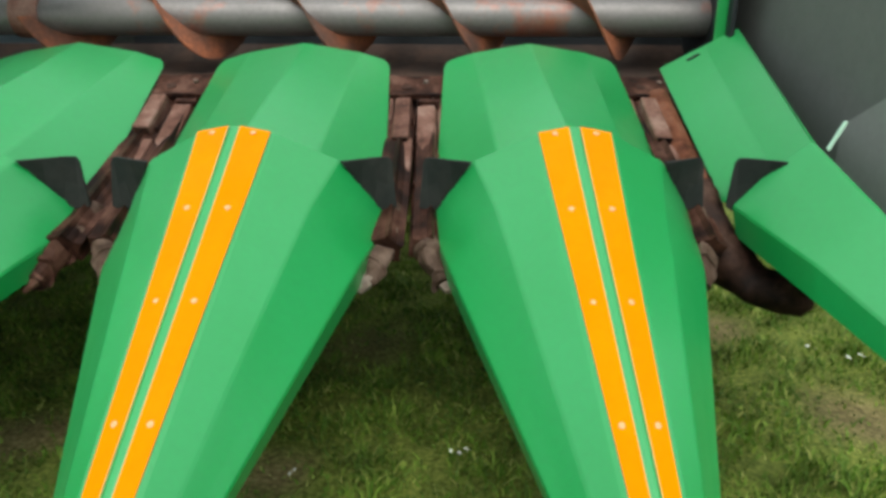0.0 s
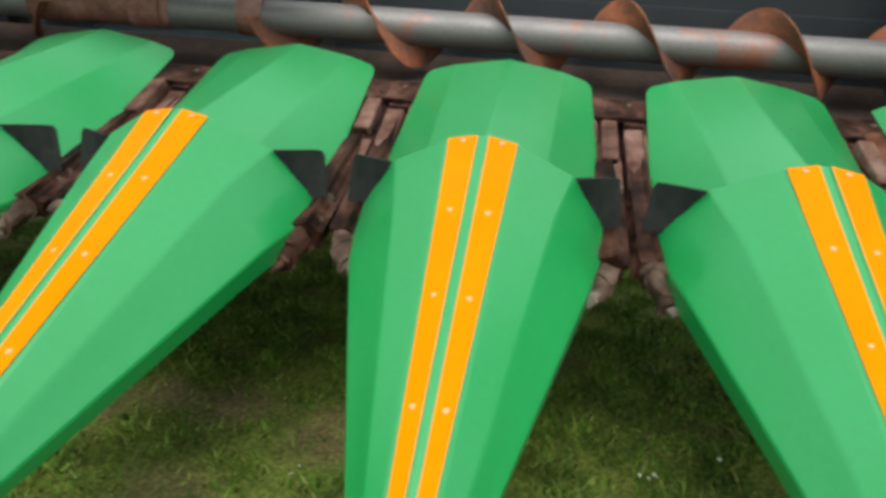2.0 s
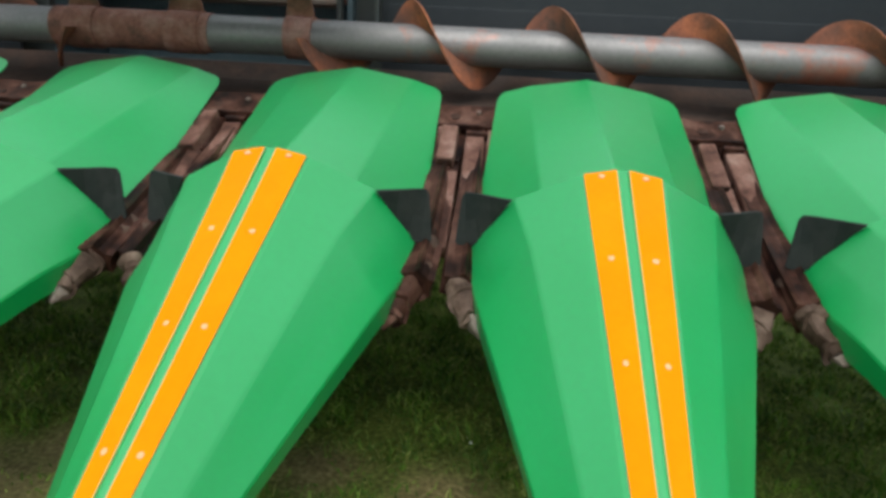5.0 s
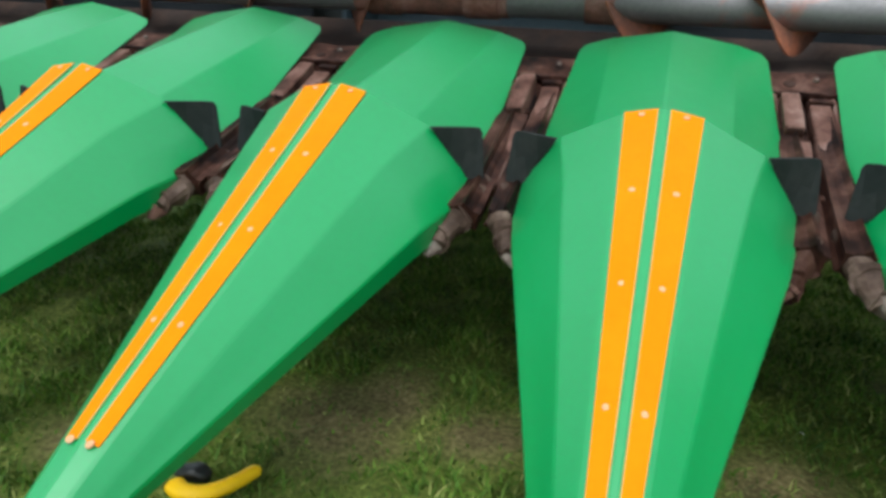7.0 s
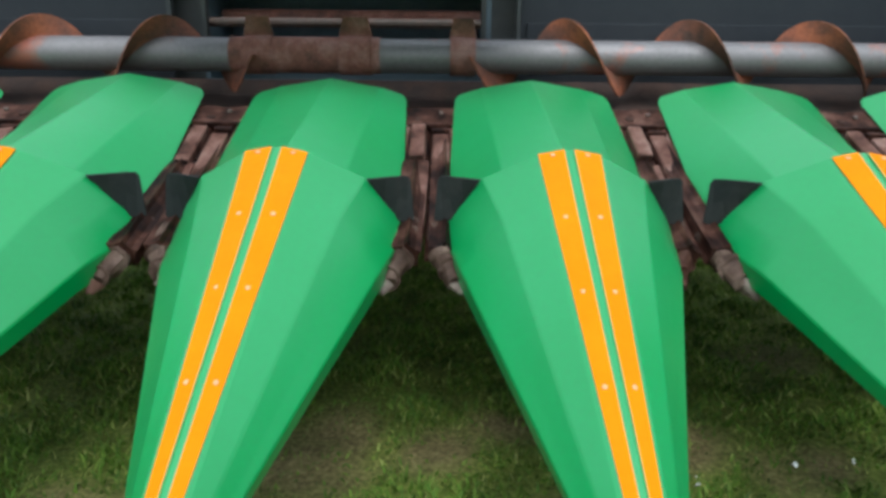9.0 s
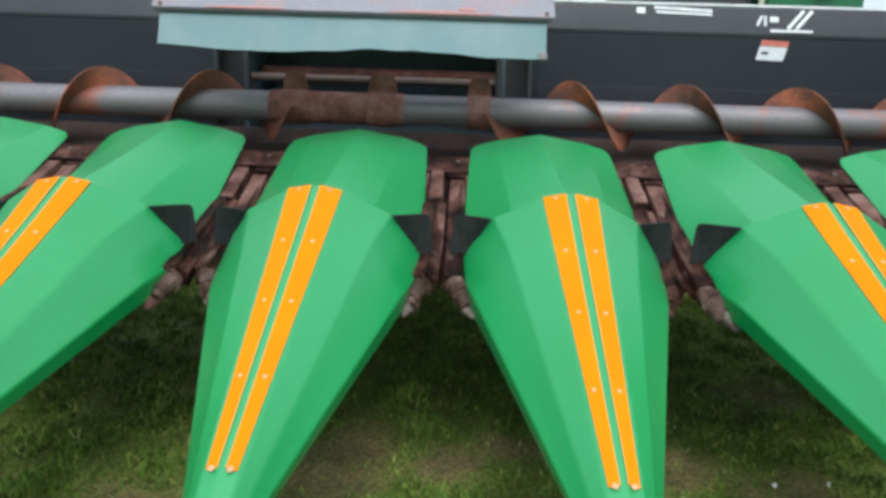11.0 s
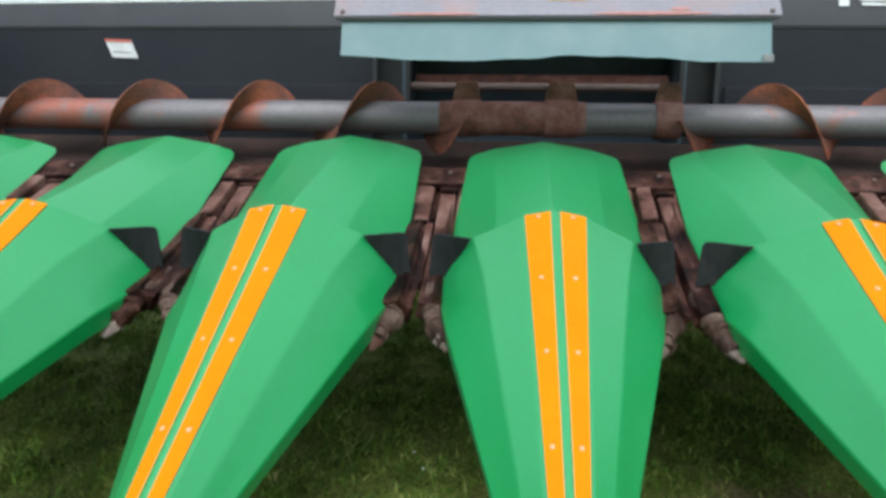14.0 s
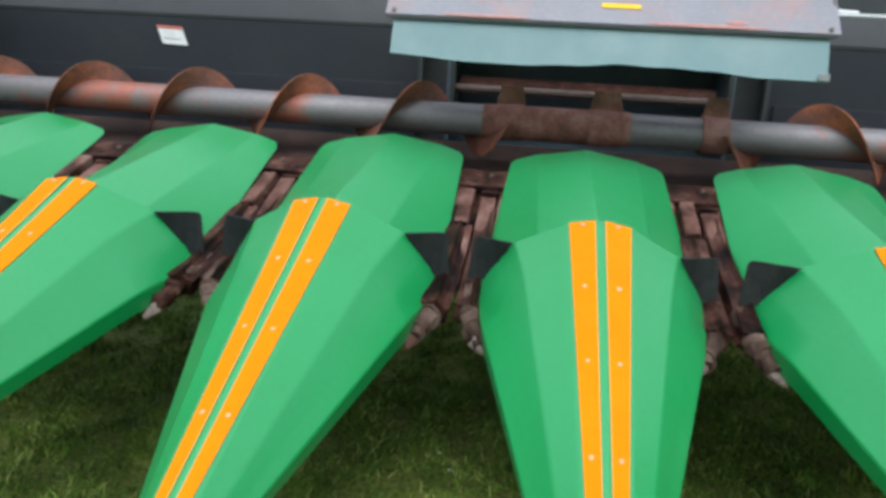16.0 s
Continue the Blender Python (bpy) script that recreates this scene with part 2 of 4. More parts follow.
def eased(row, w=0.004):
    """A profile with each of its folds taken off by a narrow chamfer."""
    out = [row[0]]
    for a, b, c in zip(row, row[1:], row[2:]):
        a, b, c = Vector(a), Vector(b), Vector(c)
        u, v = a - b, c - b
        out += [tuple(b + u * min(0.3, w / u.length)), tuple(b + v * min(0.3, w / v.length))]
    return out + [row[-1]]


# ---- crop dividers between the rows ----
# lines of the cone from its rear to its tip: middle, film edge, ridge, shoulder, belt, lower lip
# (each from its rear end by a second point near the widest place)
CONE = [
    [(0.0, 0.012, 0.017), (0.0, -0.143, -0.062), (0.0, -0.85, -0.420), (0.0, -1.20, -0.61)],
    [(0.085, 0.006, 0.001), (0.076, -0.148, -0.077), (0.036, -0.85, -0.430), (0.014, -1.20, -0.615)],
    [(0.219, 0.066, -0.071), (0.180, -0.112, -0.130), (0.060, -0.85, -0.460), (0.020, -1.20, -0.635)],
    [(0.285, 0.129, -0.148), (0.232, -0.121, -0.2070), (0.071, -0.85, -0.483), (0.023, -1.20, -0.645)],
    [(0.338, 0.186, -0.224), (0.276, -0.130, -0.270), (0.079, -0.85, -0.498), (0.025, -1.20, -0.648)],
    [(0.333, 0.178, -0.286), (0.266, -0.140, -0.330), (0.069, -0.85, -0.532), (0.019, -1.20, -0.666)],
]
HOOD_REAR = [(0.0, 0.89, 0.154), (0.185, 0.892, 0.124), (0.283, 0.885, 0.094)]
HOOD_FRONT = [(0.0, -0.03, -0.030), (0.152, -0.02, -0.108), (0.318, 0.02, -0.290)]
RIVETS = [(0.045, -0.010, 0.0015), (0.039, -0.222, -0.110), (0.031, -0.433, -0.217), (0.025, -0.645, -0.324), (0.018, -0.853, -0.425)]


def lerp3(p, q, k):
    return tuple(a + (b - a) * k for a, b in zip(p, q))


def line_at(l, k):
    """A place on one of the cone's lines: 0 its rear end, 1 where the film ends."""
    return lerp3(l[0], l[1], k / 0.18) if k < 0.18 else lerp3(l[1], l[2], (k - 0.18) / 0.82)


def cone_mesh():
    bm = bmesh.new()
    rows = [mirrored([line_at(l, k) for l in CONE]) for k in (0, 0.09, 0.17, 0.19, 0.4, 0.6, 0.8, 1.0)]
    rows.append(mirrored([lerp3(l[2], l[3], 0.5) for l in CONE]))
    rows.append(mirrored([l[3] for l in CONE]))
    sheet(bm, [eased(r) for r in rows], 0.005)
    return bm


def hood_mesh():
    bm = bmesh.new()
    rows = [mirrored([lerp3(p, q, k) for p, q in zip(HOOD_REAR, HOOD_FRONT)]) for k in (0, 0.014, 0.04, 0.12, 0.2, 0.3, 0.4, 0.5, 0.6, 0.7, 0.85, 1)]
    # rounded rear corners
    for r, w in ((0, 0.93), (1, 0.975)):
        rows[r] = [(x * w if abs(x) > 0.25 else x, y, z + (1 - w) * 0.1 if abs(x) > 0.25 else z) for x, y, z in rows[r]]
    sheet(bm, [eased(r) for r in rows], 0.004)
    return bm


def stripe_mesh(side, a_in, a_out, lift):
    """One strip of film on the cone's top facet, from its rear end to near the tip."""
    bm = bmesh.new()
    rows = []
    for k in (0.0, 0.18, 0.45, 0.75, 1.0):
        c, e = line_at(CONE[0], k), line_at(CONE[1], k)
        row = []
        for f in ((a_in[0] + (a_in[1] - a_in[0]) * k), (a_out[0] + (a_out[1] - a_out[0]) * k)):
            u = f / e[0]
            p = lerp3(c, e, u)
            row.append((side * p[0], p[1] - (0.004 if k == 0 else 0), p[2] + lift))
        rows.append(row)
    if side < 0:
        rows = [r[::-1] for r in rows]
    sheet(bm, rows, 0.0025)
    return bm


def rivet_mesh(p):
    bm = bmesh.new()
    bmesh.ops.create_uvsphere(bm, u_segments=10, v_segments=6, radius=0.0070,
                              matrix=Matrix.Translation(p) @ pose(0, 0, 0, 26) @ Matrix.Diagonal((1, 1, 0.25, 1)))
    return bm


def flap_mesh(side):
    """A black rubber flap that closes the gap beside the cone."""
    bm = bmesh.new()
    top = [(0.222, 0.058, -0.071), (0.270, 0.080, -0.070), (0.310, 0.108, -0.071), (0.328, 0.123, -0.074), (0.336, 0.125, -0.086)]
    low = [(0.238, 0.078, -0.098), (0.264, 0.095, -0.142), (0.290, 0.112, -0.188), (0.322, 0.118, -0.208), (0.347, 0.120, -0.194)]
    rows = [[lerp3(p, q, k) for p, q in zip(top, low)] for k in (0, 0.5, 1)]
    sheet(bm, [[(side * x, y, z) for x, y, z in r] for r in rows], 0.007)
    return bm


def crop_divider():
    root = thing("crop_divider", "faceted green painted row divider with two orange stripes", "crop divider", "row dividers of the corn header")
    part("hood", hood_mesh(), GREEN, root, "green faceted sheet metal hood", folded=True)
    cone = part("nose_cone", cone_mesh(), GREEN, root, "green tapering faceted nose cone", folded=True)
    for s in (-1, 1):
        st = part("stripe", stripe_mesh(s, (0.0135, 0.0085), (0.080, 0.030), 0.004), ORANGE, cone, "orange reflective film strip")
        part("stripe_edge", stripe_mesh(s, (0.0118, 0.0073), (0.0137, 0.0087), 0.0035), FILM_EDGE, cone, "pale edge of the film")
        for a, y, z in RIVETS:
            part("rivet", rivet_mesh((s * a, y, z + 0.005)), RIVET, st)
        part("rubber_flap", flap_mesh(s), RUBBER, root, "black rubber flap")
    return root


first = crop_divider()
first.location = (-3 * PITCH, 0, Z0)
for k in range(-2, 4):
    copy_thing(first, pose(k * PITCH, 0, Z0, 0.8 if k == -1 else random.uniform(-0.15, 0.15), random.uniform(-0.3, 0.3), random.uniform(-0.15, 0.15)))


def end_divider(side):
    """The outer divider: a sloping inner face, a ridge and an upright outer wall."""
    root = thing("end_divider", "green painted outer divider at the end of the header", "crop divider", "end dividers of the corn header")
    root.location = (side * 4 * PITCH, 0, Z0)
    bm = bmesh.new()
    rear = [(-0.312, 0.885, 0.076), (-0.165, 0.90, 0.150), (-0.06, 0.90, 0.205), (-0.045, 0.90, 0.19), (-0.045, 0.90, -0.2)]
    front = [(-0.335, 0.165, -0.195), (-0.248, 0.08, -0.115), (-0.187, 0.01, -0.056), (-0.175, 0.01, -0.06), (-0.17, 0.02, -0.35)]
    sheet(bm, [[(side * x, y, z) for x, y, z in (lerp3(p, q, k) for p, q in zip(rear, front))] for k in (0, 0.1, 0.2, 0.3, 0.4, 0.5, 0.6, 0.7, 0.8, 0.9, 1)], 0.005)
    part("hood", bm, GREEN, root, "green sloping hood", folded=True)
    lines = [
        [(-0.322, 0.090, -0.262), (-0.276, -0.200, -0.303), (-0.005, -0.85, -0.530), (0.020, -1.2, -0.666)],
        [(-0.334, 0.108, -0.190), (-0.270, -0.200, -0.235), (0.000, -0.85, -0.495), (0.020, -1.2, -0.648)],
        [(-0.268, 0.085, -0.098), (-0.210, -0.200, -0.182), (0.010, -0.85, -0.462), (0.025, -1.2, -0.632)],
        [(-0.198, 0.048, -0.020), (-0.150, -0.200, -0.130), (0.020, -0.85, -0.430), (0.030, -1.2, -0.615)],
        [(-0.186, 0.040, -0.030), (-0.140, -0.200, -0.137), (0.030, -0.85, -0.435), (0.040, -1.2, -0.620)],
        [(-0.184, 0.040, -0.350), (-0.137, -0.200, -0.400), (0.032, -0.85, -0.550), (0.040, -1.2, -0.670)],
    ]
    bm = bmesh.new()
    rows = [[line_at(l, k) for l in lines] for k in (0, 0.09, 0.17, 0.19, 0.45, 0.7, 1)] + [[l[3] for l in lines]]
    sheet(bm, [eased([(side * x, y, z) for x, y, z in r]) for r in rows], 0.005)
    part("nose_cone", bm, GREEN, root, "green tapering nose cone", folded=True)
    part("rubber_flap", flap_mesh(-side), RUBBER, root, "black rubber flap")
    # upright plate behind the hood, and the thin edge of the outer flange
    bm = bmesh.new()
    box(bm, (side * -0.135, 0.90, 0.10), (side * -0.075, 0.912, 0.75), 0.003)
    part("upright_plate", bm, GREEN, root, "green upright end plate")
    bm = bmesh.new()
    box(bm, (-0.003, -0.006, -0.045), (0.003, 0.006, 0.028), 0.002, pose(side * -0.140, 0.05, 0.0, 0, 25 * side, 0))
    part("flange_tip", bm, MINT, root, "bare pale flange tip")
    bm = bmesh.new()
    box(bm, (-0.022, -0.006, -0.002), (0.022, 0.006, 0.002), 0.001, Matrix.Translation((side * -0.215, 0.85, 0.115)) @ pose(0, 0, 0, 12, side * -28, 12 * side))
    part("slot", bm, BLACK, root, "dark slot")
    return root


end_divider(1)
end_divider(-1)


def end_shield(side):
    root = thing("end_shield", "smooth dark grey side shield beside the end divider", "side shield", "side shields of the corn header")
    root.location = (side * 3.02, 0, Z0)
    bm = bmesh.new()
    box(bm, (-0.008, -0.10, -0.40), (0.008, 1.46, 0.75), 0.004)
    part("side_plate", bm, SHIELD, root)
    bm = bmesh.new()
    f = [bm.verts.new((-side * 0.02, y, z)) for y, z in ((0.29, -0.02), (0.05, 0.11), (-0.12, 0.20), (-0.14, -0.35), (0.29, -0.40))]
    bm.faces.new(f)
    r = bmesh.ops.extrude_face_region(bm, geom=bm.faces[:])
    bmesh.ops.translate(bm, vec=(side * 0.010, 0, 0), verts=[v for v in r["geom"] if isinstance(v, bmesh.types.BMVert)])
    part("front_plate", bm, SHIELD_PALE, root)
    bm = bmesh.new()
    box(bm, (-side * 0.17, 0.30, -0.30), (side * 0.0, 0.34, -0.26), 0.004)
    part("stay", bm, SHIELD, root)
    return root


end_shield(1)
end_shield(-1)


# ---- row units in the gaps ----
def ribbed_roll(bm, a, b):
    """A roll with six blunt ribs along it."""
    a, b = Vector(a), Vector(b)
    ends = []
    for c in (a, b):
        ring = []
        for k in range(24):
            r = 0.048 if k % 4 == 0 else 0.036
            t = k / 24 * 2 * math.pi + 0.3
            ring.append(bm.verts.new(c + Vector((math.cos(t) * r, 0, math.sin(t) * r))))
        ends.append(ring)
    for k in range(24):
        bm.faces.new((ends[0][k], ends[0][(k + 1) % 24], ends[1][(k + 1) % 24], ends[1][k]))
    bm.faces.new(ends[0][::-1])
    bm.faces.new(ends[1])


def worn(bm, seed, amp=0.004, cuts=5):
    """Knocks a straight part out of true: bent edges, dents, lumps."""
    es = [e for e in bm.edges if e.calc_length() > 0.05]
    if es:
        bmesh.ops.subdivide_edges(bm, edges=es, cuts=cuts, use_grid_fill=True)
    for v in bm.verts:
        p = v.co * 17 + Vector((seed * 3.7, seed * 1.9, seed * 5.3))
        v.co += noise.noise_vector(p) * amp + noise.noise_vector(p * 2.7) * amp * 0.4
    return bm


def cover_bar(lo, hi, seed, m):
    """A flat pressed chain cover: rounded along its edges, its front end cut square and turned down."""
    bm = bmesh.new()
    box(bm, lo, hi, min(0.008, (hi[2] - lo[2]) * 0.4), m)
    return worn(bm, seed, 0.0018, 4)


def row_unit(seed, outer=0):
    """outer: the side that the end divider's hood covers."""
    rnd = random.Random(seed)
    root = thing("row_unit", "rusty dusty stripping plates, chains and rolls between two dividers", "row unit", "row units of the corn header")
    slope = pose(0, 0.4, -0.085, 17.0)    # the rolls fall towards the tips
    deck = pose(0, 0.4, -0.128, 22.5)     # the deck above them falls as steeply as the hoods' edges
    for s in (-1, 1):
        bm = bmesh.new()
        box(bm, (s * 0.008, -0.25, -0.036), (s * (0.034 if s == outer else 0.086), 0.36, -0.028), 0.002, deck)
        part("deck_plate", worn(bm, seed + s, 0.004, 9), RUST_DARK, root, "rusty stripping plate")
        if s == outer:
            # a round dusty guard takes the chain's place beside the end divider
            bm = bmesh.new()
            tube(bm, (s * 0.020, -0.26, -0.020), (s * 0.012, 0.34, -0.012), 0.040, n=18)
            bmesh.ops.transform(bm, matrix=deck, verts=bm.verts[:])
            part("guard_tube", worn(bm, seed + 3 * s, 0.003, 9), RUST_ORANGE, root, "round dusty rusty guard", True)
            continue
        # the chain, seen in the notches between its covers
        bm = bmesh.new()
        tube(bm, (s * 0.046, -0.25, -0.016), (s * 0.050, 0.34, -0.014), 0.012, n=10)
        bmesh.ops.transform(bm, matrix=deck, verts=bm.verts[:])
        chain = part("gathering_chain", worn(bm, seed + 2 * s, 0.003, 9), RUST_DARK, root, "oily gathering chain", True)
        # its covers: a tall box and a lower bar on one side, a flat box and a sunk bar on the other
        j = lambda r: rnd.uniform(-r, r)
        if s < 0:
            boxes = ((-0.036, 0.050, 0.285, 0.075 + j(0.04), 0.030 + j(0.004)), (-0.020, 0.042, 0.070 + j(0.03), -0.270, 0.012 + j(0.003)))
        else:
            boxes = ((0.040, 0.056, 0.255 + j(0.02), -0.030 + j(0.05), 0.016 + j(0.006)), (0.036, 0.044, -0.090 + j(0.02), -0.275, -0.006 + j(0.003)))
        for x, w, y1, y0, h in boxes:
            m = deck @ pose(x + j(0.003), 0, 0.0, j(1.5), j(5), j(1.2))
            cover = cover_bar((-w / 2, y0, -0.026), (w / 2, y1, h), seed + y1 * 9, m)
            # the sunk bar gets darker tones that stand in for shade in the recess
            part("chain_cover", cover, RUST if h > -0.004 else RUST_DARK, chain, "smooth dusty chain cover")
            if y1 > 0.2:
                # dark block on the front end, painting the shadow below the cover's step
                bm = bmesh.new()
                box(bm, (-w / 2 + 0.005, y0 - 0.004, -0.020), (w / 2 - 0.005, y0 + 0.006, h - 0.004), 0.001, m)
                part("cover_end", bm, SHOE, chain, "dark end of the cover, shade put in as colour")
        if s > 0:
            bm = bmesh.new()
            box(bm, (0.008, 0.268, -0.020), (0.072, 0.286, 0.020), 0.004, deck)
            part("strap", worn(bm, seed + 0.3, 0.002, 3), RUST_DARK, chain, "dark cross strap")
        for y in (rnd.uniform(-0.22, -0.12), rnd.uniform(0.08, 0.20)):
            bm = bmesh.new()
            box(bm, (s * 0.004, y, -0.024), (s * 0.028, y + 0.022, 0.004), 0.005, deck)
            part("paddle", worn(bm, seed + y, 0.003, 2), RUST_DARK, chain)
        # upright rail beside the hood's edge
        bm = bmesh.new()
        box(bm, (s * 0.071, -0.20, -0.030), (s * 0.082, 0.33, 0.002), 0.003, deck)
        part("side_rail", worn(bm, seed + 4 * s, 0.003, 9), RUST, root, "pale dusty side rail")
        # snapping roll, dusty where it shows between the flaps, with its short spiral nose
        bm = bmesh.new()
        ribbed_roll(bm, (s * 0.050, -0.44, -0.060), (s * 0.045, 0.40, -0.050))
        bmesh.ops.transform(bm, matrix=slope, verts=bm.verts[:])
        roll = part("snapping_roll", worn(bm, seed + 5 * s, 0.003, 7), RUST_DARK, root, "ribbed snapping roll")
        bm = bmesh.new()
        tube(bm, (s * 0.040, -0.30 - 0.02 * s, -0.056), (s * 0.050, -0.435 - 0.02 * s, -0.056), 0.030, n=14)
        bmesh.ops.transform(bm, matrix=slope, verts=bm.verts[:])
        part("roll_sleeve", worn(bm, seed + 6 * s, 0.010, 4), ROLL, roll, "smooth dusty sleeve of the roll", True)
        bm = bmesh.new()
        tube(bm, (s * 0.055, -0.44, -0.060), (s * 0.086, -0.528, -0.088), 0.030, 0.018, n=12)
        n = 40
        ridge = []
        for k in range(n + 1):
            a, kk = k / n * 2 * math.pi * 1.5 + seed, k / n
            c = Vector((s * (0.055 + 0.031 * kk), -0.44 - 0.088 * kk, -0.060 - 0.028 * kk))
            d = Vector((math.cos(s * a), 0, math.sin(s * a)))
            r = 0.030 - 0.013 * kk
            ridge.append([bm.verts.new(c + d * q + Vector((0, dy, 0))) for q, dy in ((r * 0.7, -0.008), (r + 0.006, -0.008), (r + 0.006, 0.008), (r * 0.7, 0.008))])
        for p, q in zip(ridge, ridge[1:]):
            for u, v in ((0, 1), (1, 2), (2, 3)):
                bm.faces.new((p[u], p[v], q[v], q[u]))
        bmesh.ops.transform(bm, matrix=slope, verts=bm.verts[:])
        part("roll_nose", worn(bm, seed + 7 * s, 0.015, 3), ROLL if s > 0 or seed % 3 else RUST_DARK, roll, "worn spiral nose")
        bm = bmesh.new()
        tube(bm, (s * 0.083, -0.520, -0.086), (s * 0.104, -0.552, -0.100), 0.019, 0.007, n=9)
        bmesh.ops.transform(bm, matrix=slope, verts=bm.verts[:])
        part("nose_tip", worn(bm, seed + 9 * s, 0.018, 3), TIP if s > 0 or seed % 2 else RUST, roll, "pale scraped tip")
        # side beam below the hood's edge
        bm = bmesh.new()
        box(bm, (s * 0.086, -0.24, -0.10), (s * 0.125, 0.44, -0.014), 0.004, deck)
        part("side_beam", worn(bm, seed + 8 * s, 0.004, 9), RUST_ORANGE, root, "orange rusty side beam")
    bm = bmesh.new()
    box(bm, (-0.05 if outer < 0 else -0.094, 0.33, -0.012), (0.05 if outer > 0 else 0.094, 0.455, 0.010), 0.004, deck)
    plate = part("rear_plate", worn(bm, seed + 0.5, 0.006, 7), PLATE, root, "patchy dusty rear plate, trough shade in its colour")
    bm = bmesh.new()
    box(bm, (-0.045 if outer < 0 else -0.085, 0.322, -0.004), (0.045 if outer > 0 else 0.085, 0.332, 0.014), 0.003, deck)
    part("plate_lip", worn(bm, seed + 0.7, 0.006, 6), RUST_DARK, plate, "dark worn front edge of the plate")
    x, y = rnd.choice((-1, 1)) * rnd.uniform(0.025, 0.04), rnd.uniform(0.36, 0.385)
    bm = bmesh.new()
    tube(bm, deck @ Vector((x, y, 0.0)), deck @ Vector((x, y, 0.0125)), 0.016, n=14)
    part("hole", bm, SHOE, plate, "dark round hole in the plate")
    bm = bmesh.new()
    bmesh.ops.create_cone(bm, cap_ends=True, segments=6, radius1=0.009, radius2=0.008, depth=0.010, matrix=deck @ Matrix.Translation((-x, 0.405, 0.014)))
    part("bolt", bm, DUST, plate)
    for s in (-1, 1):
        if s == outer:
            continue
        bm = bmesh.new()
        box(bm, (s * 0.13, 0.57, -0.16), (s * 0.17, 0.62, -0.03), 0.004)
        part("hood_bracket", bm, RUST_DARK, root)
    bm = bmesh.new()
    box(bm, (-0.13, 0.30, -0.22), (0.13, 0.46, -0.10), 0.01, slope)
    part("gearbox", bm, RUST_DARK, root, "dark gearbox")
    return root


for k in range(8):
    row_unit(k + 1, {0: -1, 7: 1}.get(k, 0)).location = ((k - 3.5) * PITCH, random.uniform(-0.012, 0.012), Z0)

# the outer row unit ends in a dark bent skid shoe
boot = thing("skid_shoe", "dark rusty bent skid shoe under the end divider", "skid shoe")
boot.location = (3.5 * PITCH, 0, Z0)
bm = bmesh.new()
path = [Vector(p) for p in ((-0.012, 0.22, -0.170), (-0.010, 0.17, -0.212), (0.008, 0.13, -0.270), (0.040, 0.09, -0.326), (0.096, 0.05, -0.372), (0.156, 0.02, -0.386), (0.192, 0.0, -0.390), (0.208, -0.005, -0.388))]
rings = []
for i, c in enumerate(path):
    t = (path[min(i + 1, len(path) - 1)] - path[max(i - 1, 0)]).normalized()
    u = t.cross(Vector((0, 0, 1))).normalized()
    v = u.cross(t)
    r = (0.042, 0.052, 0.060, 0.062, 0.058, 0.050, 0.044, 0.032)[i]
    rings.append([bm.verts.new(c + (u * math.cos(k / 14 * 2 * math.pi) + v * math.sin(k / 14 * 2 * math.pi) * 0.9) * r) for k in range(14)])
for p, q in zip(rings, rings[1:]):
    for k in range(14):
        bm.faces.new((p[k], p[(k + 1) % 14], q[(k + 1) % 14], q[k]))
bm.faces.new(rings[0][::-1])
bm.faces.new(rings[-1])
part("shoe", worn(bm, 3, 0.016, 2), SHOE, boot, "", True)

# ---- auger ----
AX_Y, AX_Z, TUBE_R, FLIGHT_R, LEAD = 1.10, Z0 + 0.235, 0.066, 0.148, 0.49


